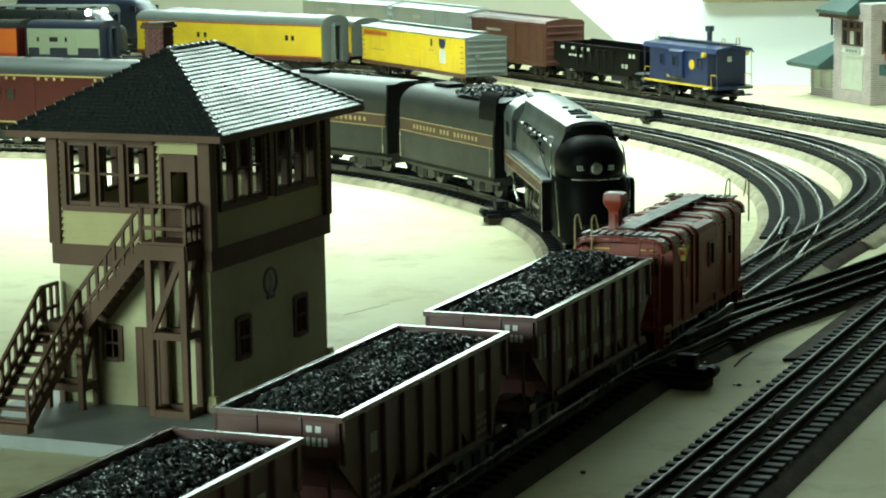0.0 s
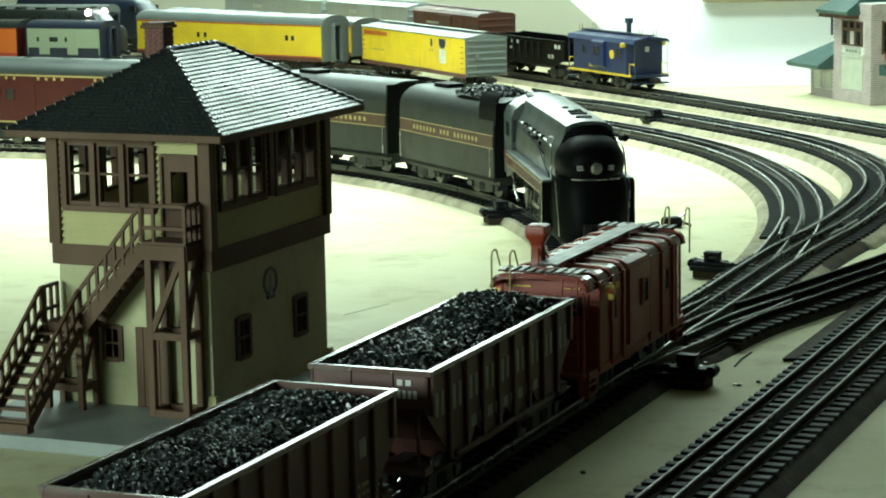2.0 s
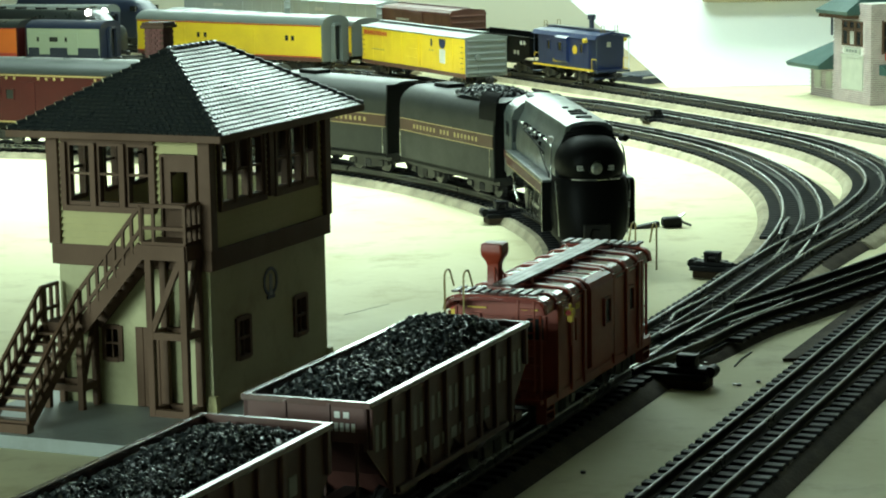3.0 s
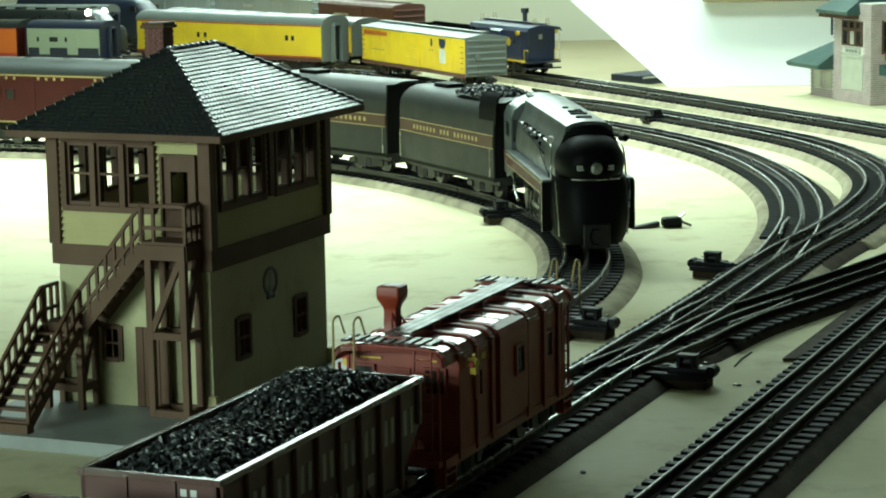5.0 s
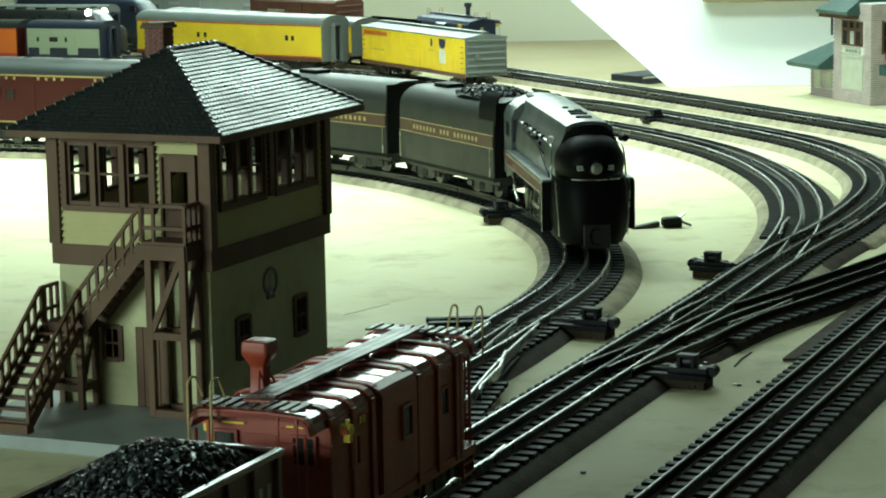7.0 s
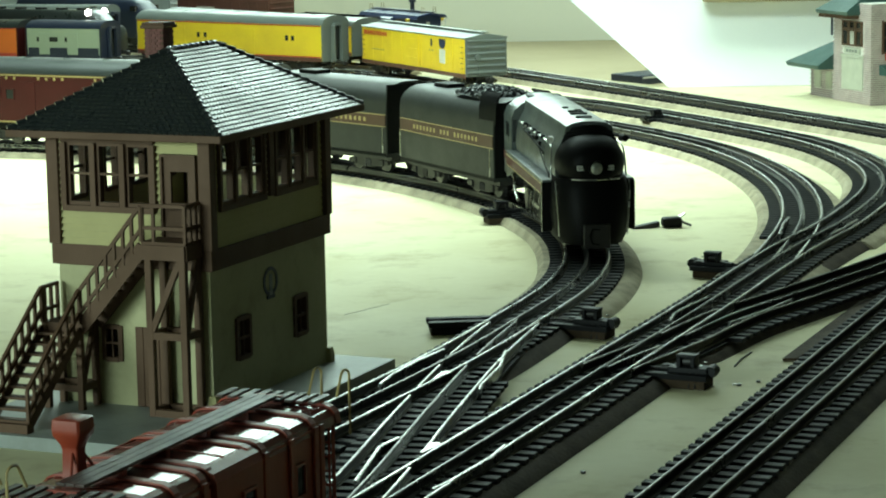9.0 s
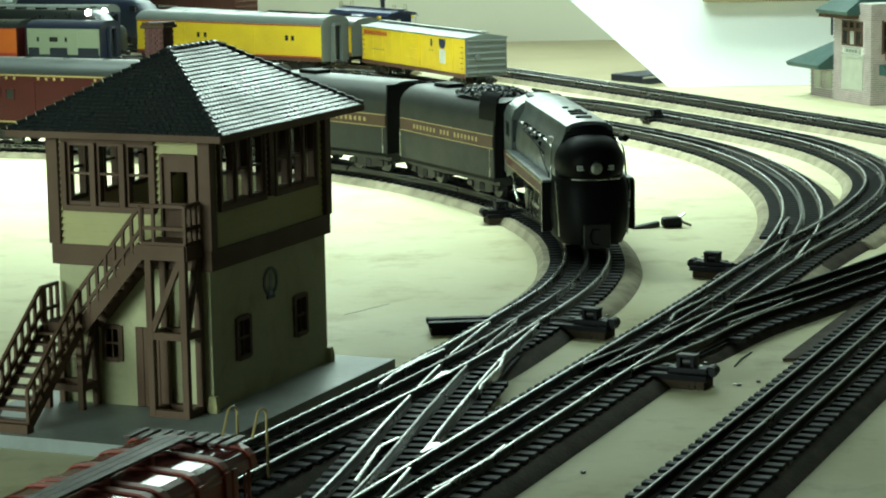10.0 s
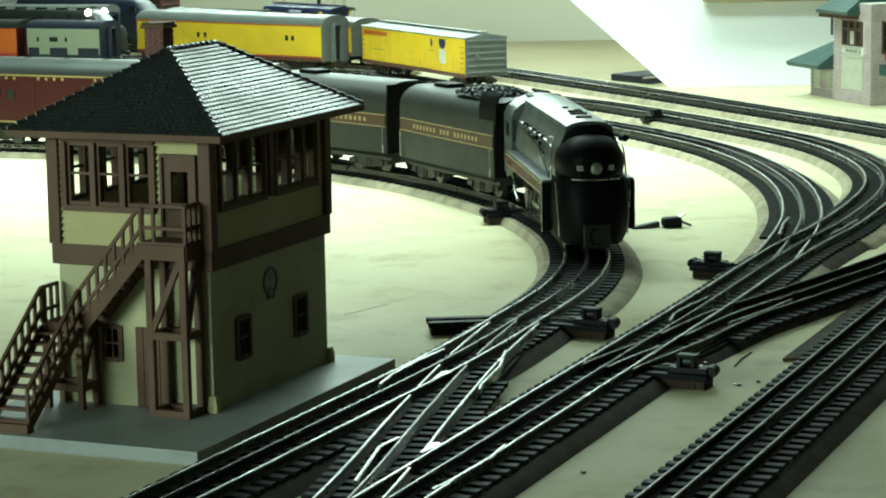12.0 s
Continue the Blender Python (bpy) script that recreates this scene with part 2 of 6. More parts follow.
# ---- tracks ----
def catmull(pts, step=0.004):
    """A smooth line through the points, at even steps."""
    p = [Vector((*q, 0)) for q in pts]
    p = [2 * p[0] - p[1]] + p + [2 * p[-1] - p[-2]]
    fine = []
    for i in range(1, len(p) - 2):
        for k in range(40):
            u = k / 40
            a, b, c, d = p[i - 1:i + 3]
            fine.append(0.5 * (2 * b + (c - a) * u + (2 * a - 5 * b + 4 * c - d) * u * u + (3 * b - a - 3 * c + d) * u ** 3))
    fine.append(p[-2])
    out, left = [fine[0]], step
    for a, b in zip(fine, fine[1:]):
        d = (b - a).length
        while d >= left:
            a = a + (b - a) * (left / d)
            out.append(a.copy())
            d, left = (b - a).length, step
        left -= d
    return out


def along(path, s, step=0.004):
    """The place on the path s metres from its start, and the direction there, in degrees."""
    k = max(0, min(len(path) - 2, int(s / step)))
    p = path[k] + (path[k + 1] - path[k]) * (s / step - k)
    a, b = path[max(0, k - 3)], path[min(len(path) - 1, k + 4)]
    return p, math.degrees(math.atan2((b - a).y, (b - a).x))


def nearest(path, x, y, step=0.004):
    return min(range(len(path)), key=lambda k: (path[k].x - x) ** 2 + (path[k].y - y) ** 2) * step


HEAD = 0.3941
AX = Vector((math.sin(HEAD), math.cos(HEAD), 0))
def on_main(s, side=0.0):
    p = Vector((0, 1.2045, 0)) + AX * s + Vector((AX.y, -AX.x, 0)) * side
    return p.x, p.y


PATH_MAIN = catmull([on_main(-0.62), on_main(-0.3), on_main(0.0), on_main(0.3), on_main(0.48), (0.275, 1.875), (0.353, 2.050), (0.422, 2.255), (0.443, 2.43), (0.421, 2.625), (0.35, 2.82), (0.235, 3.067), (0.150, 3.20), (0.066, 3.34), (-0.012, 3.485), (-0.090, 3.630), (-0.190, 3.715), (-0.32, 3.79), (-0.475, 3.905), (-0.80, 4.09)])
PATH_INNER = catmull([on_main(0.35), on_main(0.48), (0.219, 1.735), (0.268, 1.87), (0.322, 2.10), (0.338, 2.34), (0.306, 2.59), (0.216, 2.825), (0.09, 3.03), (-0.14, 3.36), (-0.31, 3.62), (-0.495, 3.80), (-0.735, 3.93), (-1.05, 4.03)])
PATH_OUTER = catmull([(0.66, 2.25), (0.62, 2.50), (0.522, 2.758), (0.437, 2.950), (0.321, 3.205), (0.195, 3.47), (0.092, 3.68), (-0.038, 3.94), (-0.219, 4.20), (-0.47, 4.43), (-0.75, 4.58), (-1.1, 4.68)])
PATH_TOWER = catmull([(-0.27, 0.845), (-0.178, 1.06), (-0.084, 1.275), (-0.003, 1.462), (0.050, 1.605), (0.096, 1.75), (0.116, 1.89), (0.108, 2.06), (0.055, 2.25), (-0.042, 2.425), (-0.165, 2.565), (-0.32, 2.675), (-0.50, 2.755), (-0.9, 2.88)])
PATH_CROSS = catmull([on_main(-0.32), on_main(-0.2, -0.002), (-0.043, 1.165), (-0.011, 1.33), (0.020, 1.48), (0.052, 1.607)])
PATH_BRANCH = catmull([on_main(0.12), on_main(0.25, 0.002), (0.1500, 1.520), (0.1840, 1.583), (0.2095, 1.625), (0.2490, 1.6785), (0.3030, 1.7560), (0.3440, 1.8160), (0.42, 1.93)])
PATH_SIDING = catmull([(-0.06, 3.73), (-0.115, 3.79), (-0.29, 3.99), (-0.46, 4.19), (-0.62, 4.36), (-0.86, 4.53)])
PATH_YARD = catmull([(-0.50, 4.05), (-0.70, 4.11), (-1.0, 4.2)])
PATH_NEAR = catmull([(0.015, 0.90), (0.11, 1.126), (0.205, 1.353), (0.299, 1.58), (0.43, 1.89)])


def ribbon(bm, path, offsets, profile):
    """Draws the profile, points of (across, z), along the path."""
    rings = []
    for i, p in enumerate(path):
        d = (path[min(i + 1, len(path) - 1)] - path[max(i - 1, 0)]).normalized()
        q = Vector((d.y, -d.x, 0))
        rings.append([(p + q * (offsets + a)).to_tuple()[:2] + (z,) for a, z in profile])
    loft(bm, rings)


RAILP = [(-0.0008, 0.0), (-0.0006, 0.0012), (-0.0006, 0.0036), (-0.00125, 0.0042), (-0.00125, 0.0049), (-0.00095, 0.0054), (-0.0004, 0.0057), (0.0004, 0.0057), (0.00095, 0.0054), (0.00125, 0.0049), (0.00125, 0.0042), (0.0006, 0.0036), (0.0006, 0.0012), (0.0008, 0.0)]
GAUGE = 0.0342
tie_me = None


def offset_path(path, o):
    out = []
    for i, p in enumerate(path):
        d = (path[min(i + 1, len(path) - 1)] - path[max(i - 1, 0)]).normalized()
        out.append(p + Vector((d.y, -d.x, 0)) * o)
    return out


def pieces(path, keep):
    """The runs of the path's points for which keep holds."""
    run, out = [], []
    for p, k in zip(path, keep):
        if k:
            run.append(p)
        elif run:
            out.append(run)
            run = []
    return [r for r in out + [run] if len(r) > 2]


def track(name, label, path, lift=0.0, clear=(), pitch=0.0136, bed=True, dark_to=0.0, left=0.035, right=0.035, cut=(), rails=None):
    """Cork roadbed, plastic ties and three rails. clear: paths whose ties already lie there; cut: paths at whose rails
    these rails leave a flange gap; dark_to: how far along y the cork is coloured darker.
    """
    global tie_me
    if tie_me is None:
        bm = bmesh.new()
        box(bm, (0, 0, 0.0015), (0.0072, 0.060, 0.003), bevel=0.0004)
        tie_me = mesh("tie", bm, TIE)
    t = thing(name, label, "track")
    coarse = path[::2] + [path[-1]]
    if bed:
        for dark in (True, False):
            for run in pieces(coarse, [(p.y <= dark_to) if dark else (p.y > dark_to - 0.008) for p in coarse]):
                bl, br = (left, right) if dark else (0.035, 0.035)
                bm = bmesh.new()
                ribbon(bm, run, 0, [(-bl - 0.005, 0.0002 + lift), (-bl, 0.0062 + lift), (br, 0.0062 + lift), (br + 0.006, 0.0030 + lift), (br + 0.009, 0.0002 + lift)])
                part("roadbed", bm, DCORK if dark else CORK, t, "cork roadbed coloured dark brown" if dark else "granular cork roadbed", smooth=30)
    bm = bmesh.new()
    ribbon(bm, coarse, 0, [(-0.0215, 0.0055 + lift), (-0.0215, 0.0072 + lift), (0.0215, 0.0072 + lift), (0.0215, 0.0055 + lift)])
    part("tie_web", bm, TIE, t, "black plastic web between the ties")
    z0 = RT - 0.0057 + lift
    others = [q for c in cut for o in (-GAUGE / 2, 0, GAUGE / 2) for q in offset_path(c, o)]
    for k, o in enumerate((-GAUGE / 2, 0, GAUGE / 2)):
        line = offset_path(path[::2] + [path[-1]], o)
        keep = [not others or min((q - p).length_squared for q in others) > 0.0023 ** 2 for p in line]
        for run in pieces(line, keep):
            bm = bmesh.new()
            ribbon(bm, run, 0, [(a * 0.85, z + z0) for a, z in RAILP])
            r = part("rail", bm, (rails or RAIL) if o else RAILDARK, t, "" if o else "blackened centre rail", smooth=50)
            bm = bmesh.new()
            ribbon(bm, run, 0, [(-0.0024, z0 - 0.0001), (-0.0022, z0 + 0.0007), (0.0022, z0 + 0.0007), (0.0024, z0 - 0.0001)])
            part("rail_foot", bm, FOOT if o else RAILDARK, r, "tarnished rail foot" if o else "")
    n = int((len(path) - 1) * 0.004 / pitch)
    rnd = random.Random(len(path))
    for k in range(n):
        p, a = along(path, (k + 0.5) * pitch)
        if any(min((q - p).length for q in c[::4]) < 0.022 for c in clear):
            continue
        part("tie", tie_me, TIE, t, m=pose(p.x, p.y, 0.0060 + lift, 0, 0, a + rnd.uniform(-0.8, 0.8)))
    return t

# ---- rolling stock ----
def truck(parent, x, wb=0.036, w=0.046, r=0.0088, material=None):
    """Two wheelsets in side frames; the part's own space has z 0 at the rail tops."""
    material = material or TRUCKM
    bm = bmesh.new()
    for s in (-1, 1):
        y = s * w / 2
        prism_y(bm, [(x - wb * 0.72, 0.0075), (x - wb * 0.72, 0.0115), (x - wb * 0.30, 0.0145), (x + wb * 0.30, 0.0145), (x + wb * 0.72, 0.0115), (x + wb * 0.72, 0.0075), (x + wb * 0.3, 0.0045), (x - wb * 0.3, 0.0045)], y - 0.0014, y + 0.0014)
        for dx in (-wb / 2, wb / 2):
            box(bm, (x + dx, y + s * 0.0018, 0.0095), (0.006, 0.0022, 0.006), bevel=0.0006)
        for dx in (-0.0035, 0, 0.0035):
            cyl(bm, (x + dx, y + s * 0.0016, 0.0055), (x + dx, y + s * 0.0016, 0.0125), 0.0014, 6)
    box(bm, (x, 0, 0.0115), (0.009, w - 0.002, 0.005))
    t = part("truck", bm, material, parent)
    for dx in (-wb / 2, wb / 2):
        bm = bmesh.new()
        for s in (-1, 1):
            cyl(bm, (x + dx, s * 0.0150, r), (x + dx, s * 0.0190, r), r, 20)
            cyl(bm, (x + dx, s * 0.0142, r), (x + dx, s * 0.0152, r), r + 0.0008, 20)
        cyl(bm, (x + dx, -0.015, r), (x + dx, 0.015, r), 0.002, 8)
        part("wheelset", bm, WHEELM, t, smooth=40)
    return t


def coupler(parent, x, side):
    bm = bmesh.new()
    box(bm, (x + side * 0.006, 0, 0.014), (0.012, 0.005, 0.004), bevel=0.0008)
    box(bm, (x + side * 0.0135, 0.001, 0.014), (0.006, 0.009, 0.007), bevel=0.0015)
    return part("coupler", bm, TRUCKM, parent)


def coal_heap(parent, length, width, z, mounds, lump, count, seed, x0=0.0):
    """A heap of coal: a mounded bed with many loose lumps set in it."""
    rnd = random.Random(seed)

    def top(x, y):
        e = max(0.0, 1 - (abs(y) / (width / 2)) ** 3.5) * max(0.0, 1 - (abs(x) / (length / 2)) ** 12)
        h = sum(a * math.exp(-((x - c) / s) ** 2) for c, a, s in mounds)
        return z - 0.0025 + (h + 0.0030) * e + 0.0012 * noise.noise((x * 90, y * 90, seed))

    bm = bmesh.new()
    nx, ny = 60, 20
    grid = [[bm.verts.new((x0 + length * (i / nx - 0.5), width * (j / ny - 0.5), top(length * (i / nx - 0.5), width * (j / ny - 0.5)))) for j in range(ny + 1)] for i in range(nx + 1)]
    for i in range(nx):
        for j in range(ny):
            bm.faces.new((grid[i][j], grid[i + 1][j], grid[i + 1][j + 1], grid[i][j + 1]))
    me_v, me_f = [v.co.copy() for v in bm.verts], [[v.index for v in f.verts] for f in bm.faces]
    bm.verts.index_update()
    me_f = [[v.index for v in f.verts] for f in bm.faces]
    bm.free()
    ico = [Vector(v) for v in ((0, 0, 1), (0.89, 0, 0.45), (0.28, 0.85, 0.45), (-0.72, 0.53, 0.45), (-0.72, -0.53, 0.45), (0.28, -0.85, 0.45), (0.72, 0.53, -0.45), (-0.28, 0.85, -0.45), (-0.89, 0, -0.45), (-0.28, -0.85, -0.45), (0.72, -0.53, -0.45), (0, 0, -1))]
    tri = [(0, 1, 2), (0, 2, 3), (0, 3, 4), (0, 4, 5), (0, 5, 1), (1, 6, 2), (2, 7, 3), (3, 8, 4), (4, 9, 5), (5, 10, 1), (6, 7, 2), (7, 8, 3), (8, 9, 4), (9, 10, 5), (10, 6, 1)]
    for _ in range(count):
        x, y = rnd.uniform(-0.495, 0.495) * length, rnd.uniform(-0.49, 0.49) * width
        r = lump * rnd.uniform(0.55, 1.35)
        q = Euler([rnd.uniform(0, 6.28) for _ in range(3)]).to_matrix()
        sc = Vector((rnd.uniform(0.8, 1.4), rnd.uniform(0.6, 1.0), rnd.uniform(0.45, 0.8)))
        base = len(me_v)
        c = Vector((x0 + x, y, top(x, y) + r * 0.15))
        me_v += [c + q @ Vector((v.x * sc.x * rnd.uniform(0.8, 1.2), v.y * sc.y, v.z * sc.z)) * r for v in ico]
        me_f += [[base + k for k in f] for f in tri]
    me = bpy.data.meshes.new("coal_load")
    me.from_pydata(me_v, [], me_f)
    me.materials.append(COAL)
    ob = new("coal_load", me)
    ob.parent = parent
    return tagged(ob, "heaped shiny black coal", kind="stuff")


HL, HW, HZ = 0.2055, 0.065, 0.0694


def hopper(label, mounds, lump, count, seed, lettered):
    t = thing("hopper_car", label, "freight car", group="coal hopper cars in the train")
    h, w = HL / 2, HW / 2
    for s in (-1, 1):
        bm = bmesh.new()
        poly = [(-h, 0.047), (-h, HZ - 0.002), (h, HZ - 0.002), (h, 0.047), (h - 0.030, 0.020), (h - 0.052, 0.020), (h - 0.062, 0.030), (h - 0.072, 0.020), (0.016, 0.020), (0.0, 0.030), (-0.016, 0.020), (-h + 0.072, 0.020), (-h + 0.062, 0.030), (-h + 0.052, 0.020), (-h + 0.030, 0.020)]
        prism_y(bm, poly, s * (w - 0.0035), s * (w - 0.0022))
        part("side_sheet", bm, HOPPER, t)
        for k in range(10):
            x = -h + 0.004 + k * (HL - 0.008) / 9
            lo = 0.047 if k in (0, 9) else 0.021
            bm = bmesh.new()
            box(bm, (x, s * (w - 0.0012), (lo + HZ - 0.002) / 2), (0.0032, 0.0024, HZ - 0.002 - lo), bevel=0.0005)
            part("rib", bm, HOPPER, t)
        bar("side_sill", t, HOPPER, (0, s * (w - 0.0015), 0.0215), (HL - 0.064, 0.003, 0.003), bevel=0.0005)
    for s in (-1, 1):
        # end: a deep top plate, and below it the slope sheet that runs in under the load
        bm = bmesh.new()
        box(bm, (s * (h - 0.001), 0, 0.0595), (0.002, HW - 0.004, 0.0178))
        for y in (-0.012, 0.010):
            box(bm, (s * (h + 0.0002), y, 0.0595), (0.0014, 0.0016, 0.0168))
        part("end_plate", bm, HOPPER, t)
        bm = bmesh.new()
        prism_y(bm, [(s * (h - 0.002), 0.053), (s * (h - 0.002), 0.051), (s * (h - 0.048), 0.022), (s * (h - 0.048), 0.024)], -w + 0.004, w - 0.004)
        part("slope_sheet", bm, HOPPER, t)
        bm = bmesh.new()
        box(bm, (s * (h - 0.006), 0, 0.019), (0.010, 0.056, 0.004))
        for y in (-0.024, 0.024):
            cyl(bm, (s * (h - 0.003), y, 0.019), (s * (h - 0.003), y, 0.052), 0.0009, 6)
        cyl(bm, (s * (h - 0.02), 0, 0.019), (s * (h - 0.02), 0, 0.034), 0.001, 6)
        part("end_sill", bm, HOPPER, t)
        bm = bmesh.new()
        for z in (0.026, 0.033, 0.040, 0.047):
            cyl(bm, (s * (h + 0.0008), w - 0.013, z), (s * (h + 0.0008), w - 0.003, z), 0.0006, 6)
        for y in (w - 0.013, w - 0.003):
            cyl(bm, (s * (h + 0.0008), y, 0.021), (s * (h + 0.0008), y, 0.051), 0.0006, 6)
        part("ladder", bm, HOPPER, t)
        coupler(t, s * h, s)
        truck(t, s * (h - 0.030))
    for x in (-0.044, 0.0, 0.044):
        bm = bmesh.new()
        loft(bm, [[(x - a, -b, z), (x + a, -b, z), (x + a, b, z), (x - a, b, z)] for a, b, z in ((0.018, 0.026, 0.030), (0.006, 0.022, 0.012))])
        part("hopper_bay", bm, HOPPER, t)
    bm = bmesh.new()
    box(bm, (0, 0, 0.013), (HL - 0.02, 0.009, 0.006))
    part("centre_sill", bm, TRUCKM, t)
    bm = bmesh.new()
    for s in (-1, 1):
        box(bm, (0, s * (w - 0.0016), HZ - 0.0014), (HL + 0.0004, 0.0033, 0.0028), bevel=0.0003)
        box(bm, (s * (h - 0.0013), 0, HZ - 0.0014), (0.0030, HW - 0.0066, 0.0028), bevel=0.0003)
    part("rim", bm, RIM, t, "bright worn top edge")
    coal_heap(t, HL - 0.006, HW - 0.0095, HZ - 0.004, mounds, lump, count, seed)
    for s in (-1, 1):
        letters(t, WHITEP, s * 0.0185 - 0.0045, s * 0.0185 + 0.0045, 0.0632, 0.0030, s * (h + 0.0001), 2, side=s, axis="y", name="car_initials", seed=3, apart=True)
        letters(t, WHITEP, s * 0.0185 - 0.0070, s * 0.0185 + 0.0070, 0.0575, 0.0042, s * (h + 0.0001), 5, side=s, axis="y", name="car_number_bars", seed=4, apart=True)
        y = s * (w - 0.0022)
        if lettered:
            for k in range(9):
                x = -h + 0.004 + (k + 0.5) * (HL - 0.008) / 9
                letters(t, DULLW, x - 0.0075, x + 0.0075, 0.0505, 0.0125, y, 2, side=s, seed=k + 5, fill=0.46)
            letters(t, DULLW, -0.05, 0.05, 0.033, 0.006, y, 9, side=s, seed=6, name="lower_lettering")
        else:
            for k in (1, 7):
                x = -h + 0.004 + (k + 0.5) * (HL - 0.008) / 9
                letters(t, DULLW, x - 0.006, x + 0.006, 0.050, 0.009, y, 1, side=s, seed=k + 5)
                for z in (0.033, 0.029, 0.025):
                    letters(t, DULLW, x - 0.007, x + 0.007, z, 0.0018, y, 3, side=s, seed=k, name="small_print")
    return t


def roof_outline(w, eave, ridge, kind="arch", n=10):
    if kind == "gable":
        return [(-w, eave - 0.001), (-w, eave), (0, ridge), (w, eave), (w, eave - 0.001)]
    return [(-w, eave - 0.001)] + [(w * math.cos(a), eave + (ridge - eave) * math.sin(a) ** 0.8) for a in [math.pi * (1 - k / n) for k in range(n + 1)]] + [(w, eave - 0.001)]


CL, CW = 0.152, 0.058      # caboose body


RIBS = (-0.0930, -0.0725, -0.0515, -0.0305, -0.0220, 0.0135, 0.0220, 0.0465, 0.0695, 0.0930)


def red_caboose():
    t = thing("bay_window_caboose", "oxide red bay window caboose with a tall stack", "caboose")
    h, w = CL / 2, CW / 2
    bm = bmesh.new()
    box(bm, (0, 0, 0.0430), (CL, CW, 0.052))
    part("body", bm, REDC, t)
    # roof with ribs, overhanging both platforms
    rl = 0.0955
    for s in (-1, 1):
        bm = bmesh.new()
        prism(bm, [(0, 0.0792), (s * 0.0232, 0.0780), (s * 0.0262, 0.0768), (s * 0.0284, 0.0745), (s * 0.0293, 0.0705), (s * 0.0283, 0.0705), (s * 0.0270, 0.0738), (s * 0.023, 0.0760), (0, 0.0772)], -rl, rl)
        part("roof_panel", bm, REDR, t, "glossy red roof sheet")
    for x, wide in [(v, 1.0) for v in RIBS] + [(-0.0040, 0.25)]:
        bm = bmesh.new()
        loft(bm, [[(x + dx * wide, y, z + dz * wide) for dx, dz in ((-0.0026, 0), (-0.0022, 0.0008), (0.0022, 0.0008), (0.0026, 0))] for y, z in ((-0.0300, 0.0705), (-0.0291, 0.0746), (-0.0267, 0.0771), (-0.0234, 0.0782), (-0.008, 0.0790), (0.008, 0.0790), (0.0234, 0.0782), (0.0267, 0.0771), (0.0291, 0.0746), (0.0300, 0.0705))])
        part("roof_rib", bm, REDC, t)
    for s in (-1, 0, 1):
        bar("running_board_plank", t, BOARD, (0, s * 0.0042, 0.0832), (2 * rl - 0.029, 0.0040, 0.0014), bevel=0.0003)
    for k in range(6):
        x = -rl + 0.01 + k * (2 * rl - 0.02) / 5
        bar("running_board_bracket", t, REDC, (x, 0, 0.0808), (0.003, 0.013, 0.0036))
    for s in (-1, 1):
        for k in range(9):
            bar("end_walk_slat", t, BOARD, (s * (rl - 0.0065), (k - 4) * 0.0056, 0.0815), (0.0165, 0.0034, 0.0012), bevel=0.0003)
        bar("end_walk_bracket", t, REDC, (s * (rl - 0.0065), 0, 0.0803), (0.0030, 0.0480, 0.0012))
    # the bay, with its own roof bulge and windows
    for s in (-1, 1):
        bm = bmesh.new()
        prism(bm, [(s * (w - 0.001), 0.022), (s * (w + 0.0026), 0.024), (s * (w + 0.0026), 0.0725), (s * (w + 0.0010), 0.0760), (s * (w - 0.0040), 0.0780)], -0.0240, 0.0160)
        bay = part("bay", bm, REDC, t)
        window(bay, (0.0025, s * (w + 0.0027), 0.052), 0.011, 0.015, s)
        for x in (-0.050, 0.054):
            window(t, (x, s * (w + 0.0001), 0.050), 0.009, 0.014, s)
        for x in [v for v in RIBS if abs(v) < h and abs(v + 0.004) > 0.022] + [-h + 0.001, h - 0.001]:
            bar("batten", t, REDC, (x, s * (w + 0.0008), 0.0435), (0.0042, 0.0016, 0.053), bevel=0.0004)
        bar("side_sill", t, REDC, (0, s * (w - 0.001), 0.0175), (2 * rl - 0.004, 0.003, 0.005))
        letters(t, YELP, -0.047, -0.040, 0.0630, 0.0035, s * (w + 0.001), 2, side=s, name="side_print")
        bm = bmesh.new()
        cyl(bm, (-h + 0.008, s * (w + 0.0025), 0.064), (-h + 0.008, s * (w + 0.0075), 0.064), 0.0026, 12)
        box(bm, (-h + 0.008, s * (w + 0.0055), 0.0605), (0.003, 0.003, 0.004))
        cyl(bm, (-h + 0.008, s * (w + 0.0055), 0.0662), (-h + 0.008, s * (w + 0.0055), 0.0685), 0.0010, 8)
        lamp = part("marker_lamp", bm, YELP, t, "yellow marker lamp with a red lens")
        rod("lens", lamp, REDST, (-h + 0.0050, s * (w + 0.0055), 0.064), (-h + 0.0042, s * (w + 0.0055), 0.064), 0.0016)
    # platforms, end rails, ladders, grab irons
    for e in (-1, 1):
        bar("platform", t, REDC, (e * (h + 0.0115), 0, 0.0185), (0.023, 0.056, 0.003), bevel=0.0005)
        bm = bmesh.new()
        box(bm, (e * (h + 0.0005), 0.004, 0.041), (0.001, 0.016, 0.040))
        part("end_door", bm, REDC, t)
        for y in (-0.0175, 0.021):
            bm = bmesh.new()
            box(bm, (e * (h + 0.0008), y, 0.055), (0.0012, 0.010, 0.012))
            win = part("end_window", bm, GLASSD, t)
            bm = bmesh.new()
            for dy in (-0.0055, 0.0055):
                box(bm, (e * (h + 0.0012), y + dy, 0.055), (0.0016, 0.0012, 0.0144))
            for dz in (-0.0066, 0.0066):
                box(bm, (e * (h + 0.0012), y, 0.055 + dz), (0.0016, 0.0098, 0.0012))
            part("end_window_frame", bm, REDC, win)
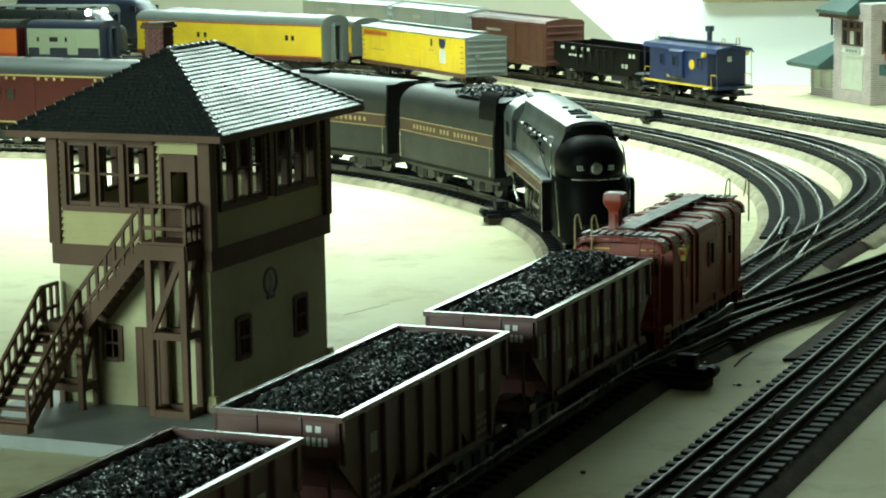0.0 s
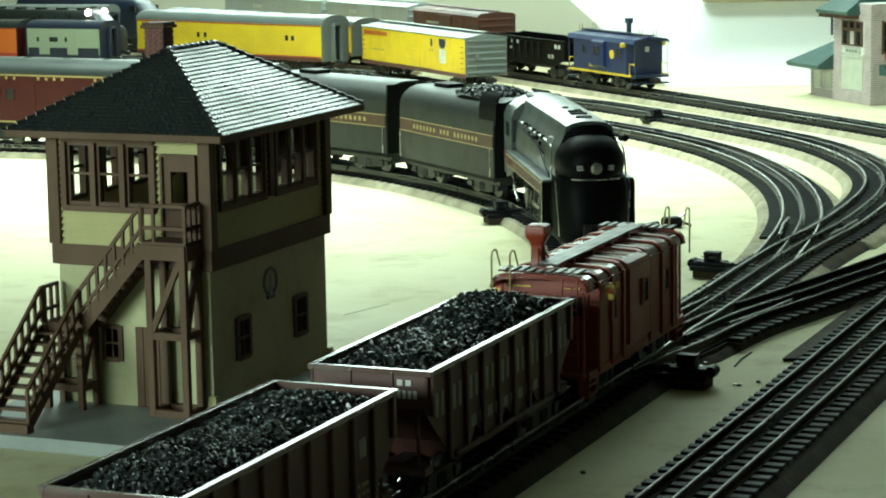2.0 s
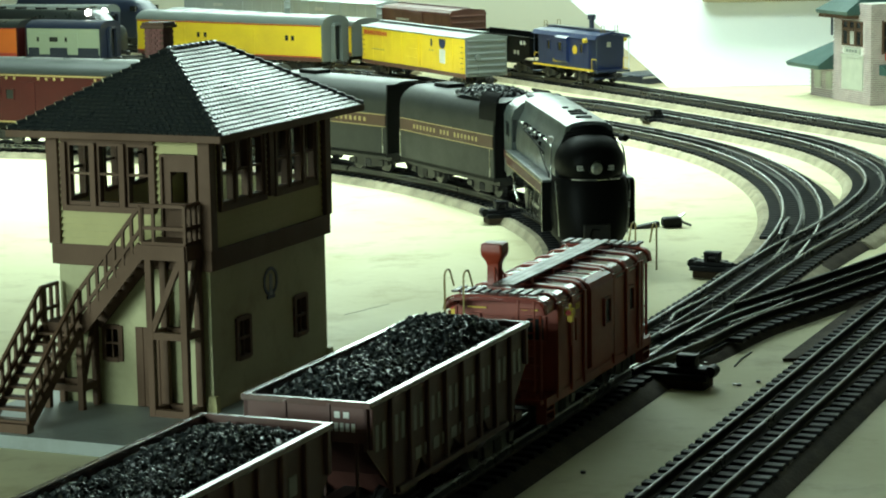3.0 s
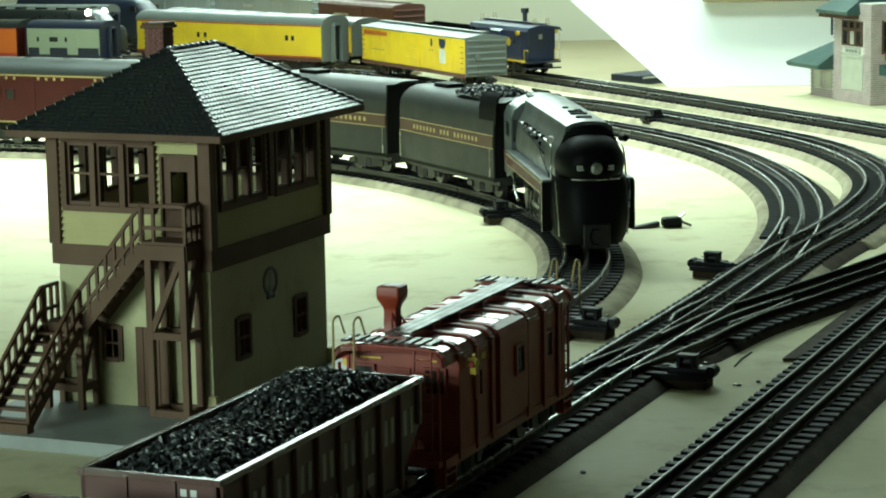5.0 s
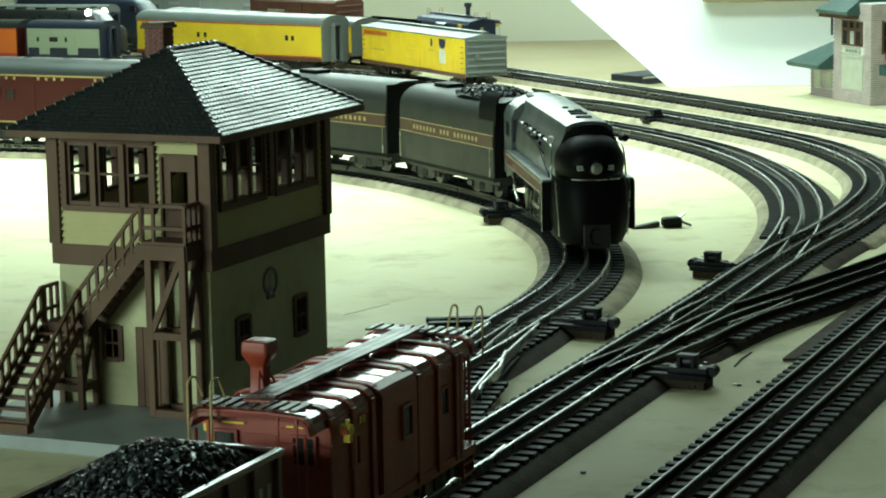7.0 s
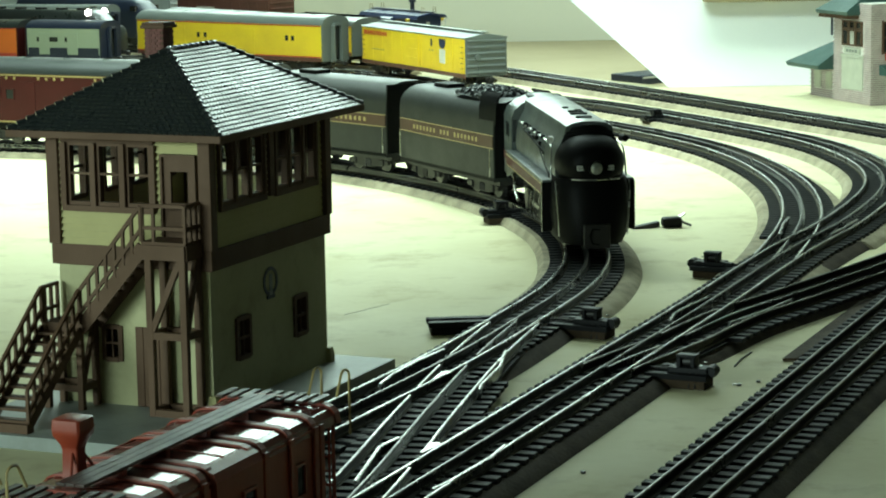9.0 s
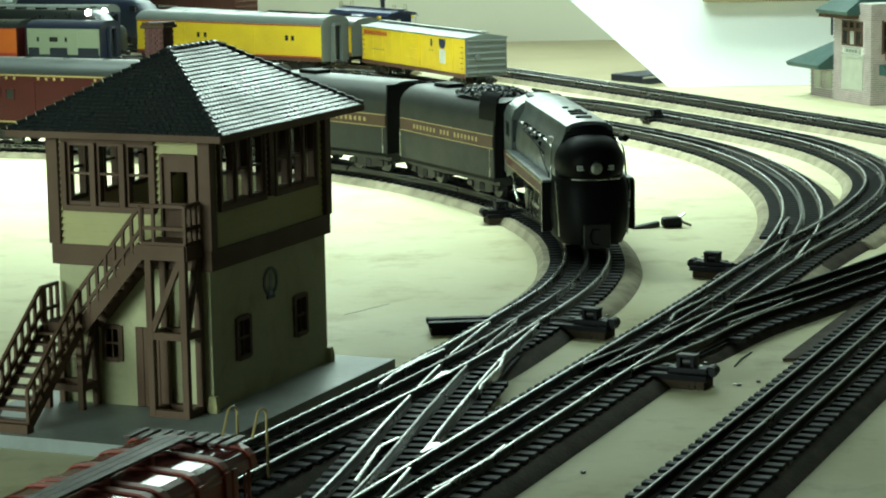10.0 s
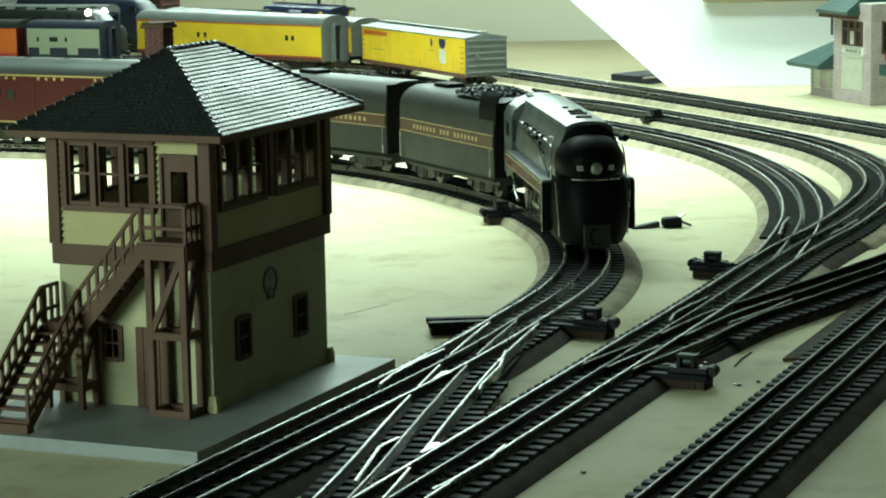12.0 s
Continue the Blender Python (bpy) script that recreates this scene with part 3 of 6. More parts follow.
        letters(t, YELP, 0.008, 0.026, 0.0655, 0.0009, e * (h + 0.001), 1, side=e, axis="y", name="end_print")
        letters(t, YELP, -0.020, -0.008, 0.0655, 0.0009, e * (h + 0.001), 2, side=e, axis="y", name="end_print")
        for y in ((0.0160, 0.0272) if e < 0 else (-0.0165, -0.0300)):
            bm = bmesh.new()
            x = e * (rl + (0.0035 if e < 0 else 0.0090))
            top = [(x, y, 0.0590), (x, y, 0.0840)] + [(x - e * 0.0046 * (1 - math.cos(a)), y, 0.0855 + 0.0034 * math.sin(a)) for a in [math.pi * k / 8 for k in range(7)]] + [(x - e * 0.0135, y, 0.0785)]
            tube(bm, top, 0.0006, 6)
            part("roof_grab", bm, GOLD, t, "thin curved yellow ladder top", smooth=60)
        for y in (-0.0265, 0.0265):
            rod("corner_post", t, REDC, (e * (rl - 0.0015), y, 0.018), (e * (rl - 0.0015), y, 0.0660), 0.0009)
        bm = bmesh.new()
        for z in (0.030, 0.038):
            cyl(bm, (e * (rl - 0.0015), -0.026, z), (e * (rl - 0.0015), 0.026, z), 0.0007, 6)
        for y in (-0.014, -0.005, 0.005, 0.014):
            cyl(bm, (e * (rl - 0.0015), y, 0.018), (e * (rl - 0.0015), y, 0.038), 0.0006, 6)
        part("end_railing", bm, REDC, t)
        bm = bmesh.new()
        for y in (-0.0235, -0.0145):
            cyl(bm, (e * (rl + 0.0005), y, 0.018), (e * (rl + 0.0005), y, 0.074), 0.0006, 6)
        for k in range(8):
            cyl(bm, (e * (rl + 0.0005), -0.0235, 0.024 + k * 0.0065), (e * (rl + 0.0005), -0.0145, 0.024 + k * 0.0065), 0.0005, 6)
        part("ladder", bm, REDC, t)
        for y in (-0.026, 0.026):
            bm = bmesh.new()
            for z in (0.006, 0.012):
                box(bm, (e * (h + 0.010), y, z), (0.013, 0.006, 0.0012))
            for dx in (0.0035, 0.0165):
                box(bm, (e * (h + dx), y, 0.012), (0.001, 0.006, 0.013))
            part("step", bm, REDC, t)
        coupler(t, e * (rl + 0.001), e)
        truck(t, e * 0.056, wb=0.032)
    bar("underframe", t, TRUCKM, (0, 0, 0.0155), (0.16, 0.03, 0.005))
    # smoke stack with a flared square cap
    bm = bmesh.new()
    sx, sy = -0.0505, 0.0165
    loft(bm, [[(sx + a * r, sy + b * r, z) for a, b in ((-1, -0.86), (-0.86, -1), (0.86, -1), (1, -0.86), (1, 0.86), (0.86, 1), (-0.86, 1), (-1, 0.86))] for r, z in ((0.0042, 0.0760), (0.0036, 0.0800), (0.0034, 0.0890), (0.0040, 0.0912), (0.0061, 0.0948), (0.0064, 0.0975), (0.0061, 0.1012), (0.0052, 0.1018))])
    part("smoke_pipe", bm, REDC, t, "red smoke pipe with a flared cap", smooth=40)
    for ob in t.children:
        if ob.name.split(".")[0] in ("roof_panel", "roof_rib", "running_board_plank", "running_board_bracket", "end_walk_slat", "end_walk_bracket", "bay", "smoke_pipe"):
            for v in ob.data.vertices:
                v.co.z -= 0.0040 * min(1.0, max(0.0, (v.co.z - 0.03) / 0.04))
    for dx, dy in ((-0.0095, -0.004), (0.0095, -0.004)):
        rod("stack_brace", t, REDC, (sx + dx, sy + dy, 0.0745), (sx + dx * 0.36, sy + dy * 0.3, 0.0840), 0.0006)
    return t


def window(parent, c, w, h, side, frame_m=None, glass=None):
    """A framed window on a car's side that faces y."""
    x, y, z = c
    bm = bmesh.new()
    box(bm, (x, y, z), (w, 0.0008, h))
    win = part("window", bm, glass or GLASSD, parent)
    bm = bmesh.new()
    for d in (-1, 1):
        box(bm, (x + d * (w / 2), y + side * 0.0005, z), (0.0012, 0.0016, h + 0.0012))
        box(bm, (x, y + side * 0.0005, z + d * (h / 2)), (w - 0.0012, 0.0016, 0.0012))
    part("window_frame", bm, frame_m or REDC, win)
    return win

# ---- the signal tower ----
TX, TY, TZ = 0.1554, 0.1048, 0.0080          # plan size; top of its grey base
TOWER = pose(-0.1345, 1.355, 0, 0, 0, 90 - math.degrees(0.4041))


def wall_panel(name, parent, material, axis, at, inward, u0, u1, z0, z1, holes, thick=0.003, label=""):
    """A wall with real openings. It lies in the plane axis = at and is thick towards inward; holes are (u0, u1, z0, z1)."""
    us = sorted({u0, u1, *[h[0] for h in holes], *[h[1] for h in holes]})
    zs = sorted({z0, z1, *[h[2] for h in holes], *[h[3] for h in holes]})
    bm = bmesh.new()
    for a, b in zip(us, us[1:]):
        run = None
        for c, d in zip(zs, zs[1:]):
            mu, mz = (a + b) / 2, (c + d) / 2
            if any(h[0] < mu < h[1] and h[2] < mz < h[3] for h in holes):
                continue
            s = (b - a, thick, d - c)
            if axis == "x":
                box(bm, (at + inward * thick / 2, mu, mz), (thick, b - a, d - c))
            else:
                box(bm, (mu, at + inward * thick / 2, mz), s)
    bmesh.ops.remove_doubles(bm, verts=bm.verts, dist=1e-6)
    seen = {}
    for f in list(bm.faces):
        k = tuple(round(v, 6) for v in f.calc_center_median())
        seen.setdefault(k, []).append(f)
    bmesh.ops.delete(bm, geom=[f for fs in seen.values() if len(fs) > 1 for f in fs], context="FACES_ONLY")
    return part(name, bm, material, parent, label)


def sash(parent, axis, at, u0, u1, z0, z1, out, rows=2, cols=1, fr=0.0022, glass=True, material=None):
    """A framed window in an opening, with glazing bars and panes."""
    material = material or BROWN

    def b(bm, ua, ub, za, zb, d0=-0.0012, d1=0.0012):
        c, s = ((ua + ub) / 2, (za + zb) / 2), (ub - ua, zb - za)
        if axis == "x":
            box(bm, (at + out * (d0 + d1) / 2, c[0], c[1]), (d1 - d0, s[0], s[1]))
        else:
            box(bm, (c[0], at + out * (d0 + d1) / 2, c[1]), (s[0], d1 - d0, s[1]))

    bm = bmesh.new()
    b(bm, u0 - 0.0006, u0 + fr, z0, z1, -0.003, 0.0016)
    b(bm, u1 - fr, u1 + 0.0006, z0, z1, -0.003, 0.0016)
    b(bm, u0 + fr, u1 - fr, z1 - fr, z1 + 0.0006, -0.003, 0.0016)
    b(bm, u0 + fr, u1 - fr, z0 - 0.0006, z0 + fr, -0.003, 0.0020)
    win = part("window", bm, material, parent)
    bm = bmesh.new()
    for k in range(1, rows):
        z = z0 + (z1 - z0) * k / rows
        b(bm, u0 + fr, u1 - fr, z - 0.0007, z + 0.0007)
    for k in range(1, cols):
        u = u0 + (u1 - u0) * k / cols
        b(bm, u - 0.0005, u + 0.0005, z0 + fr, z1 - fr, -0.0010, 0.0010)
    part("glazing_bar", bm, material, win)
    if glass:
        bm = bmesh.new()
        b(bm, u0 + fr, u1 - fr, z0 + fr, z1 - fr, -0.0019, -0.0015)
        g = part("pane", bm, GLASS, win)
        g.visible_shadow = False
    return win


def tower():
    t = thing("signal_tower", "two-storey cream and brown signal tower with black tiled roof", "model building", TOWER)
    zt, zb, ztr = 0.1700, 0.0916, 0.1040
    # openings: u along the face, z up
    left_up = [(0.0770, 0.0945, 0.1275, 0.1650), (0.0572, 0.0745, 0.1275, 0.1650), (0.0372, 0.0548, 0.1275, 0.1650), (0.0085, 0.0290, 0.1110, 0.1580)]
    right_up = [(0.0150 + k * 0.0187, 0.0322 + k * 0.0187, 0.1280, 0.1660) for k in range(3)] + [(0.0856 + k * 0.0187, 0.1028 + k * 0.0187, 0.1280, 0.1660) for k in range(3)]
    left_lo = [(0.0618, 0.0745, 0.0346, 0.0560), (0.0310, 0.0525, 0.0082, 0.0560)]
    right_lo = [(0.0303, 0.0480, 0.0330, 0.0585), (0.1067, 0.1243, 0.0330, 0.0585)]
    back_up = [(0.012 + k * 0.0275, 0.034 + k * 0.0275, 0.1275, 0.1650) for k in range(3)]
    far_up = [(0.0150 + k * 0.0187, 0.0322 + k * 0.0187, 0.1280, 0.1660) for k in range(3)] + [(0.0856 + k * 0.0187, 0.1028 + k * 0.0187, 0.1280, 0.1660) for k in range(3)]
    i = 0.0015
    wall_panel("lower_wall", t, CREAMD, "x", i, 1, i, TY - i, TZ, zb + 0.006, left_lo, label="cream stucco lower wall")
    wall_panel("lower_wall", t, CREAMD, "y", i, 1, i + 0.003, TX - i - 0.003, TZ, zb + 0.006, right_lo, label="cream stucco lower wall")
    wall_panel("lower_wall", t, CREAMD, "x", TX - i, -1, i, TY - i, TZ, zb + 0.006, [])
    wall_panel("lower_wall", t, CREAMD, "y", TY - i, -1, i + 0.003, TX - i - 0.003, TZ, zb + 0.006, [])
    wall_panel("upper_wall", t, CREAM, "x", i, 1, i, TY - i, zb + 0.0065, zt, left_up, label="cream clapboard upper wall")
    wall_panel("upper_wall", t, CREAM, "y", i, 1, i + 0.003, TX - i - 0.003, zb + 0.0065, zt, right_up, label="cream clapboard upper wall")
    wall_panel("upper_wall", t, CREAM, "x", TX - i, -1, i, TY - i, zb + 0.0065, zt, back_up)
    wall_panel("upper_wall", t, CREAM, "y", TY - i, -1, i + 0.003, TX - i - 0.003, zb + 0.0065, zt, far_up)
    bar("upper_floor", t, BROWN, (TX / 2, TY / 2, zb + 0.004), (TX - 0.012, TY - 0.012, 0.003), "brown operating floor")
    # clapboards between the band and the eave, cut round the openings
    def boards(axis, at, out, u0, u1, holes):
        z = ztr
        k = 0
        while z < zt - 0.002:
            z2 = min(z + 0.0040, zt)
            cut = sorted((h[0] - 0.003, h[1] + 0.003) for h in holes if h[2] - 0.004 < (z + z2) / 2 < h[3] + 0.003)
            u = u0
            for a, b in cut + [(u1, u1)]:
                if a - u > 0.0015:
                    bm = bmesh.new()
                    ring = [(0.0, z), (out * 0.0022, z), (out * 0.0022, z + 0.0003), (out * 0.0001, z2 - 0.0001), (0.0, z2 - 0.0001)]
                    if axis == "x":
                        loft(bm, [[(at + d, uu, zz) for d, zz in ring] for uu in (u, a)])
                    else:
                        loft(bm, [[(uu, at + d * 0.5, zz) for d, zz in ring] for uu in (u, a)])
                    part("clapboard", bm, CREAM, t)
                u = max(u, b)
            z = z2
            k += 1
    boards("x", i, -1, 0.005, TY - 0.005, left_up)
    boards("y", i, -1, 0.005, TX - 0.005, right_up)
    # brown band, corner boards, window surrounds
    for nm, c, s in (("band", (0.0002, TY / 2, (zb + ztr) / 2), (0.0036, TY + 0.003, ztr - zb)), ("band", (TX / 2, 0.0002, (zb + ztr) / 2), (TX - 0.0034, 0.0036, ztr - zb)), ("band", (TX - 0.0002, TY / 2, (zb + ztr) / 2), (0.0036, TY + 0.003, ztr - zb)), ("band", (TX / 2, TY - 0.0002, (zb + ztr) / 2), (TX - 0.0034, 0.0036, ztr - zb))):
        bar(nm, t, BROWN, c, s, bevel=0.0005)
    for x in (0.0014, TX - 0.0014):
        for y in (0.0014, TY - 0.0014):
            bar("corner_board", t, BROWN, (x, y, (ztr + zt) / 2), (0.0078, 0.0078, zt - ztr), bevel=0.0004)
    bar("window_surround", t, BROWN, (-0.0004, 0.0658, 0.1258), (0.0046, 0.0625, 0.0034))
    bar("window_surround", t, BROWN, (-0.0004, 0.0658, 0.1665), (0.0046, 0.0625, 0.0028))
    for u in (0.0358, 0.0560, 0.0758, 0.0958):
        bar("window_post", t, BROWN, (-0.0004, u, 0.1460), (0.0046, 0.0036, 0.0372))
    for x0 in (0.0425, 0.1131):
        bar("window_surround", t, BROWN, (x0, 0.0004, 0.1263), (0.0585, 0.003, 0.0034))
        bar("window_surround", t, BROWN, (x0, 0.0004, 0.1675), (0.0585, 0.003, 0.0028))
        for k in (-1.5, -0.5, 0.5, 1.5):
            bar("window_post", t, BROWN, (x0 + k * 0.0187, 0.0004, 0.1469), (0.0024, 0.003, 0.0380))
    bar("mullion_board", t, BROWN, (0.0781, 0.0002, 0.1470), (0.0055, 0.0034, 0.042))
    for h in left_up[:3]:
        sash(t, "x", i, h[0], h[1], h[2], h[3], -1)
    for h in right_up:
        sash(t, "y", i, h[0], h[1], h[2], h[3], -1)
    for h in back_up:
        sash(t, "x", TX - i, h[0], h[1], h[2], h[3], 1)
    for h in far_up:
        sash(t, "y", TY - i, h[0], h[1], h[2], h[3], 1)
    h = left_lo[0]
    sash(t, "x", i, h[0], h[1], h[2], h[3], -1, 2, 2)
    for h in right_lo:
        sash(t, "y", i, h[0], h[1], h[2], h[3], -1, 2, 2)
    # doors
    h = left_up[3]
    bm = bmesh.new()
    for a, b, c, d in ((h[0], h[0] + 0.0046, h[2], h[3]), (h[1] - 0.0046, h[1], h[2], h[3]), (h[0] + 0.0046, h[1] - 0.0046, h[3] - 0.0085, h[3]), (h[0] + 0.0046, h[1] - 0.0046, h[2], h[2] + 0.020)):
        box(bm, (0.0005, (a + b) / 2, (c + d) / 2), (0.0022, b - a, d - c))
    for z in (h[2] + 0.006, h[2] + 0.014):
        box(bm, (-0.0008, (h[0] + h[1]) / 2, z), (0.0008, 0.009, 0.005))
    door = part("upper_door", bm, BROWN, t, "brown panelled door with a window")
    g = bar("door_pane", door, GLASS, (0.0006, (h[0] + h[1]) / 2, h[2] + 0.029), (0.0005, h[1] - h[0] - 0.0092, 0.0185))
    g.visible_shadow = False
    rod("door_knob", door, GOLD, (-0.0006, h[0] + 0.0025, h[2] + 0.019), (-0.0022, h[0] + 0.0025, h[2] + 0.019), 0.0008)
    for a, b, c, d in ((h[0] - 0.0014, h[0], h[2], h[3] + 0.0014), (h[1], h[1] + 0.0014, h[2], h[3] + 0.0014), (h[0], h[1], h[3], h[3] + 0.0014)):
        bar("door_casing", t, BROWN, (-0.0004, (a + b) / 2, (c + d) / 2), (0.0046, b - a, d - c))
    h = left_lo[1]
    bm = bmesh.new()
    for k in range(4):
        w = (h[1] - h[0]) / 4
        box(bm, (0.0012, h[0] + (k + 0.5) * w, (h[2] + h[3]) / 2), (0.002, w - 0.0003, h[3] - h[2]), bevel=0.0003)
    part("lower_door", bm, BROWN, t, "brown plank door")
    # buttresses at the foot of the corners
    for x, y in ((-0.001, -0.001), (TX + 0.001, -0.001)):
        bm = bmesh.new()
        s = 1 if x < 0.05 else -1
        loft(bm, [[(x - s * q, y - q, z), (x + s * 0.0045, y - q, z), (x + s * 0.0045, y + 0.0045, z), (x - s * q, y + 0.0045, z)] for q, z in ((0.0010, TZ), (0.0010, 0.0125), (0.0001, 0.0175))])
        part("buttress", bm, CREAM, t)
    # round emblem: a thin dark wreath with a pale upright inside
    bm = bmesh.new()
    for k in range(24):
        a0, a1 = 2 * math.pi * k / 24, 2 * math.pi * (k + 1) / 24
        loft(bm, [[(0.0766 + r * math.cos(a), y, 0.0735 + r * 0.95 * math.sin(a)) for r in (0.0072, 0.0094) for y in ((0.0016, 0.0008) if r < 0.0080 else (0.0008, 0.0016))] for a in (a0, a1)])
    em = part("emblem", bm, NAVY, t, "small dark round emblem on the wall")
    bar("emblem_bar", em, SLAB, (0.0766, 0.0011, 0.0715), (0.0034, 0.0007, 0.013))
    bar("emblem_bar", em, NAVY, (0.0766, 0.0011, 0.0640), (0.010, 0.0007, 0.0022))
    # hipped roof: soffit, fascia, four tiled slopes
    e, ze, zr = EAVE, 0.1705, 0.2150
    bar("soffit", t, BROWN, (TX / 2, TY / 2, ze - 0.0008), (TX + 2 * e - 0.002, TY + 2 * e - 0.002, 0.0016))
    for c, s in (((-e, TY / 2, ze + 0.0004), (0.002, TY + 2 * e + 0.002, 0.0042)), ((TX + e, TY / 2, ze + 0.0004), (0.002, TY + 2 * e + 0.002, 0.0042)), ((TX / 2, -e, ze + 0.0004), (TX + 2 * e - 0.002, 0.002, 0.0042)), ((TX / 2, TY + e, ze + 0.0004), (TX + 2 * e - 0.002, 0.002, 0.0042))):
        bar("fascia", t, BROWN, c, s, bevel=0.0004)
    A, B = Vector((0.0513, TY / 2, zr)), Vector((TX - 0.0440, TY / 2, zr))
    c = [Vector((-e, -e, ze + 0.002)), Vector((TX + e, -e, ze + 0.002)), Vector((TX + e, TY + e, ze + 0.002)), Vector((-e, TY + e, ze + 0.002))]
    for p0, p1, q0, q1 in ((c[0], c[1], A, B), (c[3], c[0], A, A), (c[1], c[2], B, B), (c[2], c[3], B, A)):
        n = (p1 - p0).cross((q0 + q1) / 2 - p0).normalized()
        rows = 22
        rnd = random.Random(3)
        me_v, me_f = [], []
        for k in range(rows):
            f0, f1 = k / rows, (k + 1) / rows
            l0, l1 = p0.lerp(q0, f0), p1.lerp(q1, f0)
            m0, m1 = p0.lerp(q0, f1), p1.lerp(q1, f1)
            width = (l1 - l0).length
            if width < 0.002:
                continue
            d = (l1 - l0).normalized()
            count = max(1, int(width / 0.0042))
            for j in range(count + 1):
                g0, g1 = j / (count + 1), (j + 1) / (count + 1)
                a0, a1 = l0.lerp(l1, g0), l0.lerp(l1, g1)
                b0, b1 = m0.lerp(m1, g0), m0.lerp(m1, g1)
                base = len(me_v)
                # each tile is a flat slab with a step down to the row above it
                c0, c1 = a0.lerp(b0, 0.64), a1.lerp(b1, 0.64)
                lift = n * (0.0010 + rnd.uniform(-0.00008, 0.00008))
                me_v += [a0.lerp(a1, 0.07) + lift, a0.lerp(a1, 0.93) + lift, c0.lerp(c1, 0.93) + lift, c0.lerp(c1, 0.07) + lift]
                me_v += [a0 - n * 0.0009, a1 - n * 0.0009, c1 + n * 0.0003, c0 + n * 0.0003, b1 - n * 0.0009, b0 - n * 0.0009]
                me_f += [tuple(base + q for q in f) for f in ((0, 1, 2, 3), (4, 5, 1, 0), (5, 6, 2, 1), (6, 7, 3, 2), (7, 4, 0, 3), (7, 6, 8, 9))]
        me = bpy.data.meshes.new("tiled_slope")
        me.from_pydata(me_v, [], me_f)
        me.materials.append(SHINGLE)
        ob = part("tiled_slope", me, SHINGLE, t, "black moulded roof tiles")
        tagged(ob, kind="stuff")
    for a, b in ((c[0], A), (c[1], B), (c[2], B), (c[3], A), (A, B)):
        L = (b - a).length
        k = int(L / 0.0062)
        bm = bmesh.new()
        for j in range(k):
            u, v = a.lerp(b, j / k), a.lerp(b, (j + 0.96) / k)
            cyl(bm, u + Vector((0, 0, 0.0010)), v + Vector((0, 0, 0.0003)), 0.0020, 8, 0.0016)
        tagged(part("ridge_cap", bm, SHINGLE, t, "black ridge tiles"), kind="stuff")
    # brick chimney
    bm = bmesh.new()
    cx, cy, cw = CHX, CHY, 0.0062
    box(bm, (cx, cy, 0.1995), (2 * cw, 2 * cw, 0.058))
    box(bm, (cx, cy, 0.2286), (2 * cw + 0.0040, 2 * cw + 0.0040, 0.0022), bevel=0.0003)
    box(bm, (cx, cy, 0.2305), (2 * cw + 0.0026, 2 * cw + 0.0026, 0.0016), bevel=0.0003)
    ch = part("chimney", bm, BROWN, t, "dark red brick chimney")
    bms = [bmesh.new(), bmesh.new()]
    box(bms[0], (0, 0, 0), (0.0036, 0.0006, 0.0013))
    box(bms[1], (0, 0, 0), (0.0006, 0.0036, 0.0013))
    bx, by = (mesh("brick", q, BRICKM) for q in bms)
    for r in range(17):
        z = 0.2010 + r * 0.0016
        for k in range(3):
            o = (k - 1) * 0.0039 + (0.0007 if r % 2 else -0.0007)
            part("brick", bx, BRICKM, ch, m=pose(cx + o, cy - cw - 0.0002, z))
            part("brick", by, BRICKM, ch, m=pose(cx - cw - 0.0002, cy + o, z))
    stairs(t)
    return t


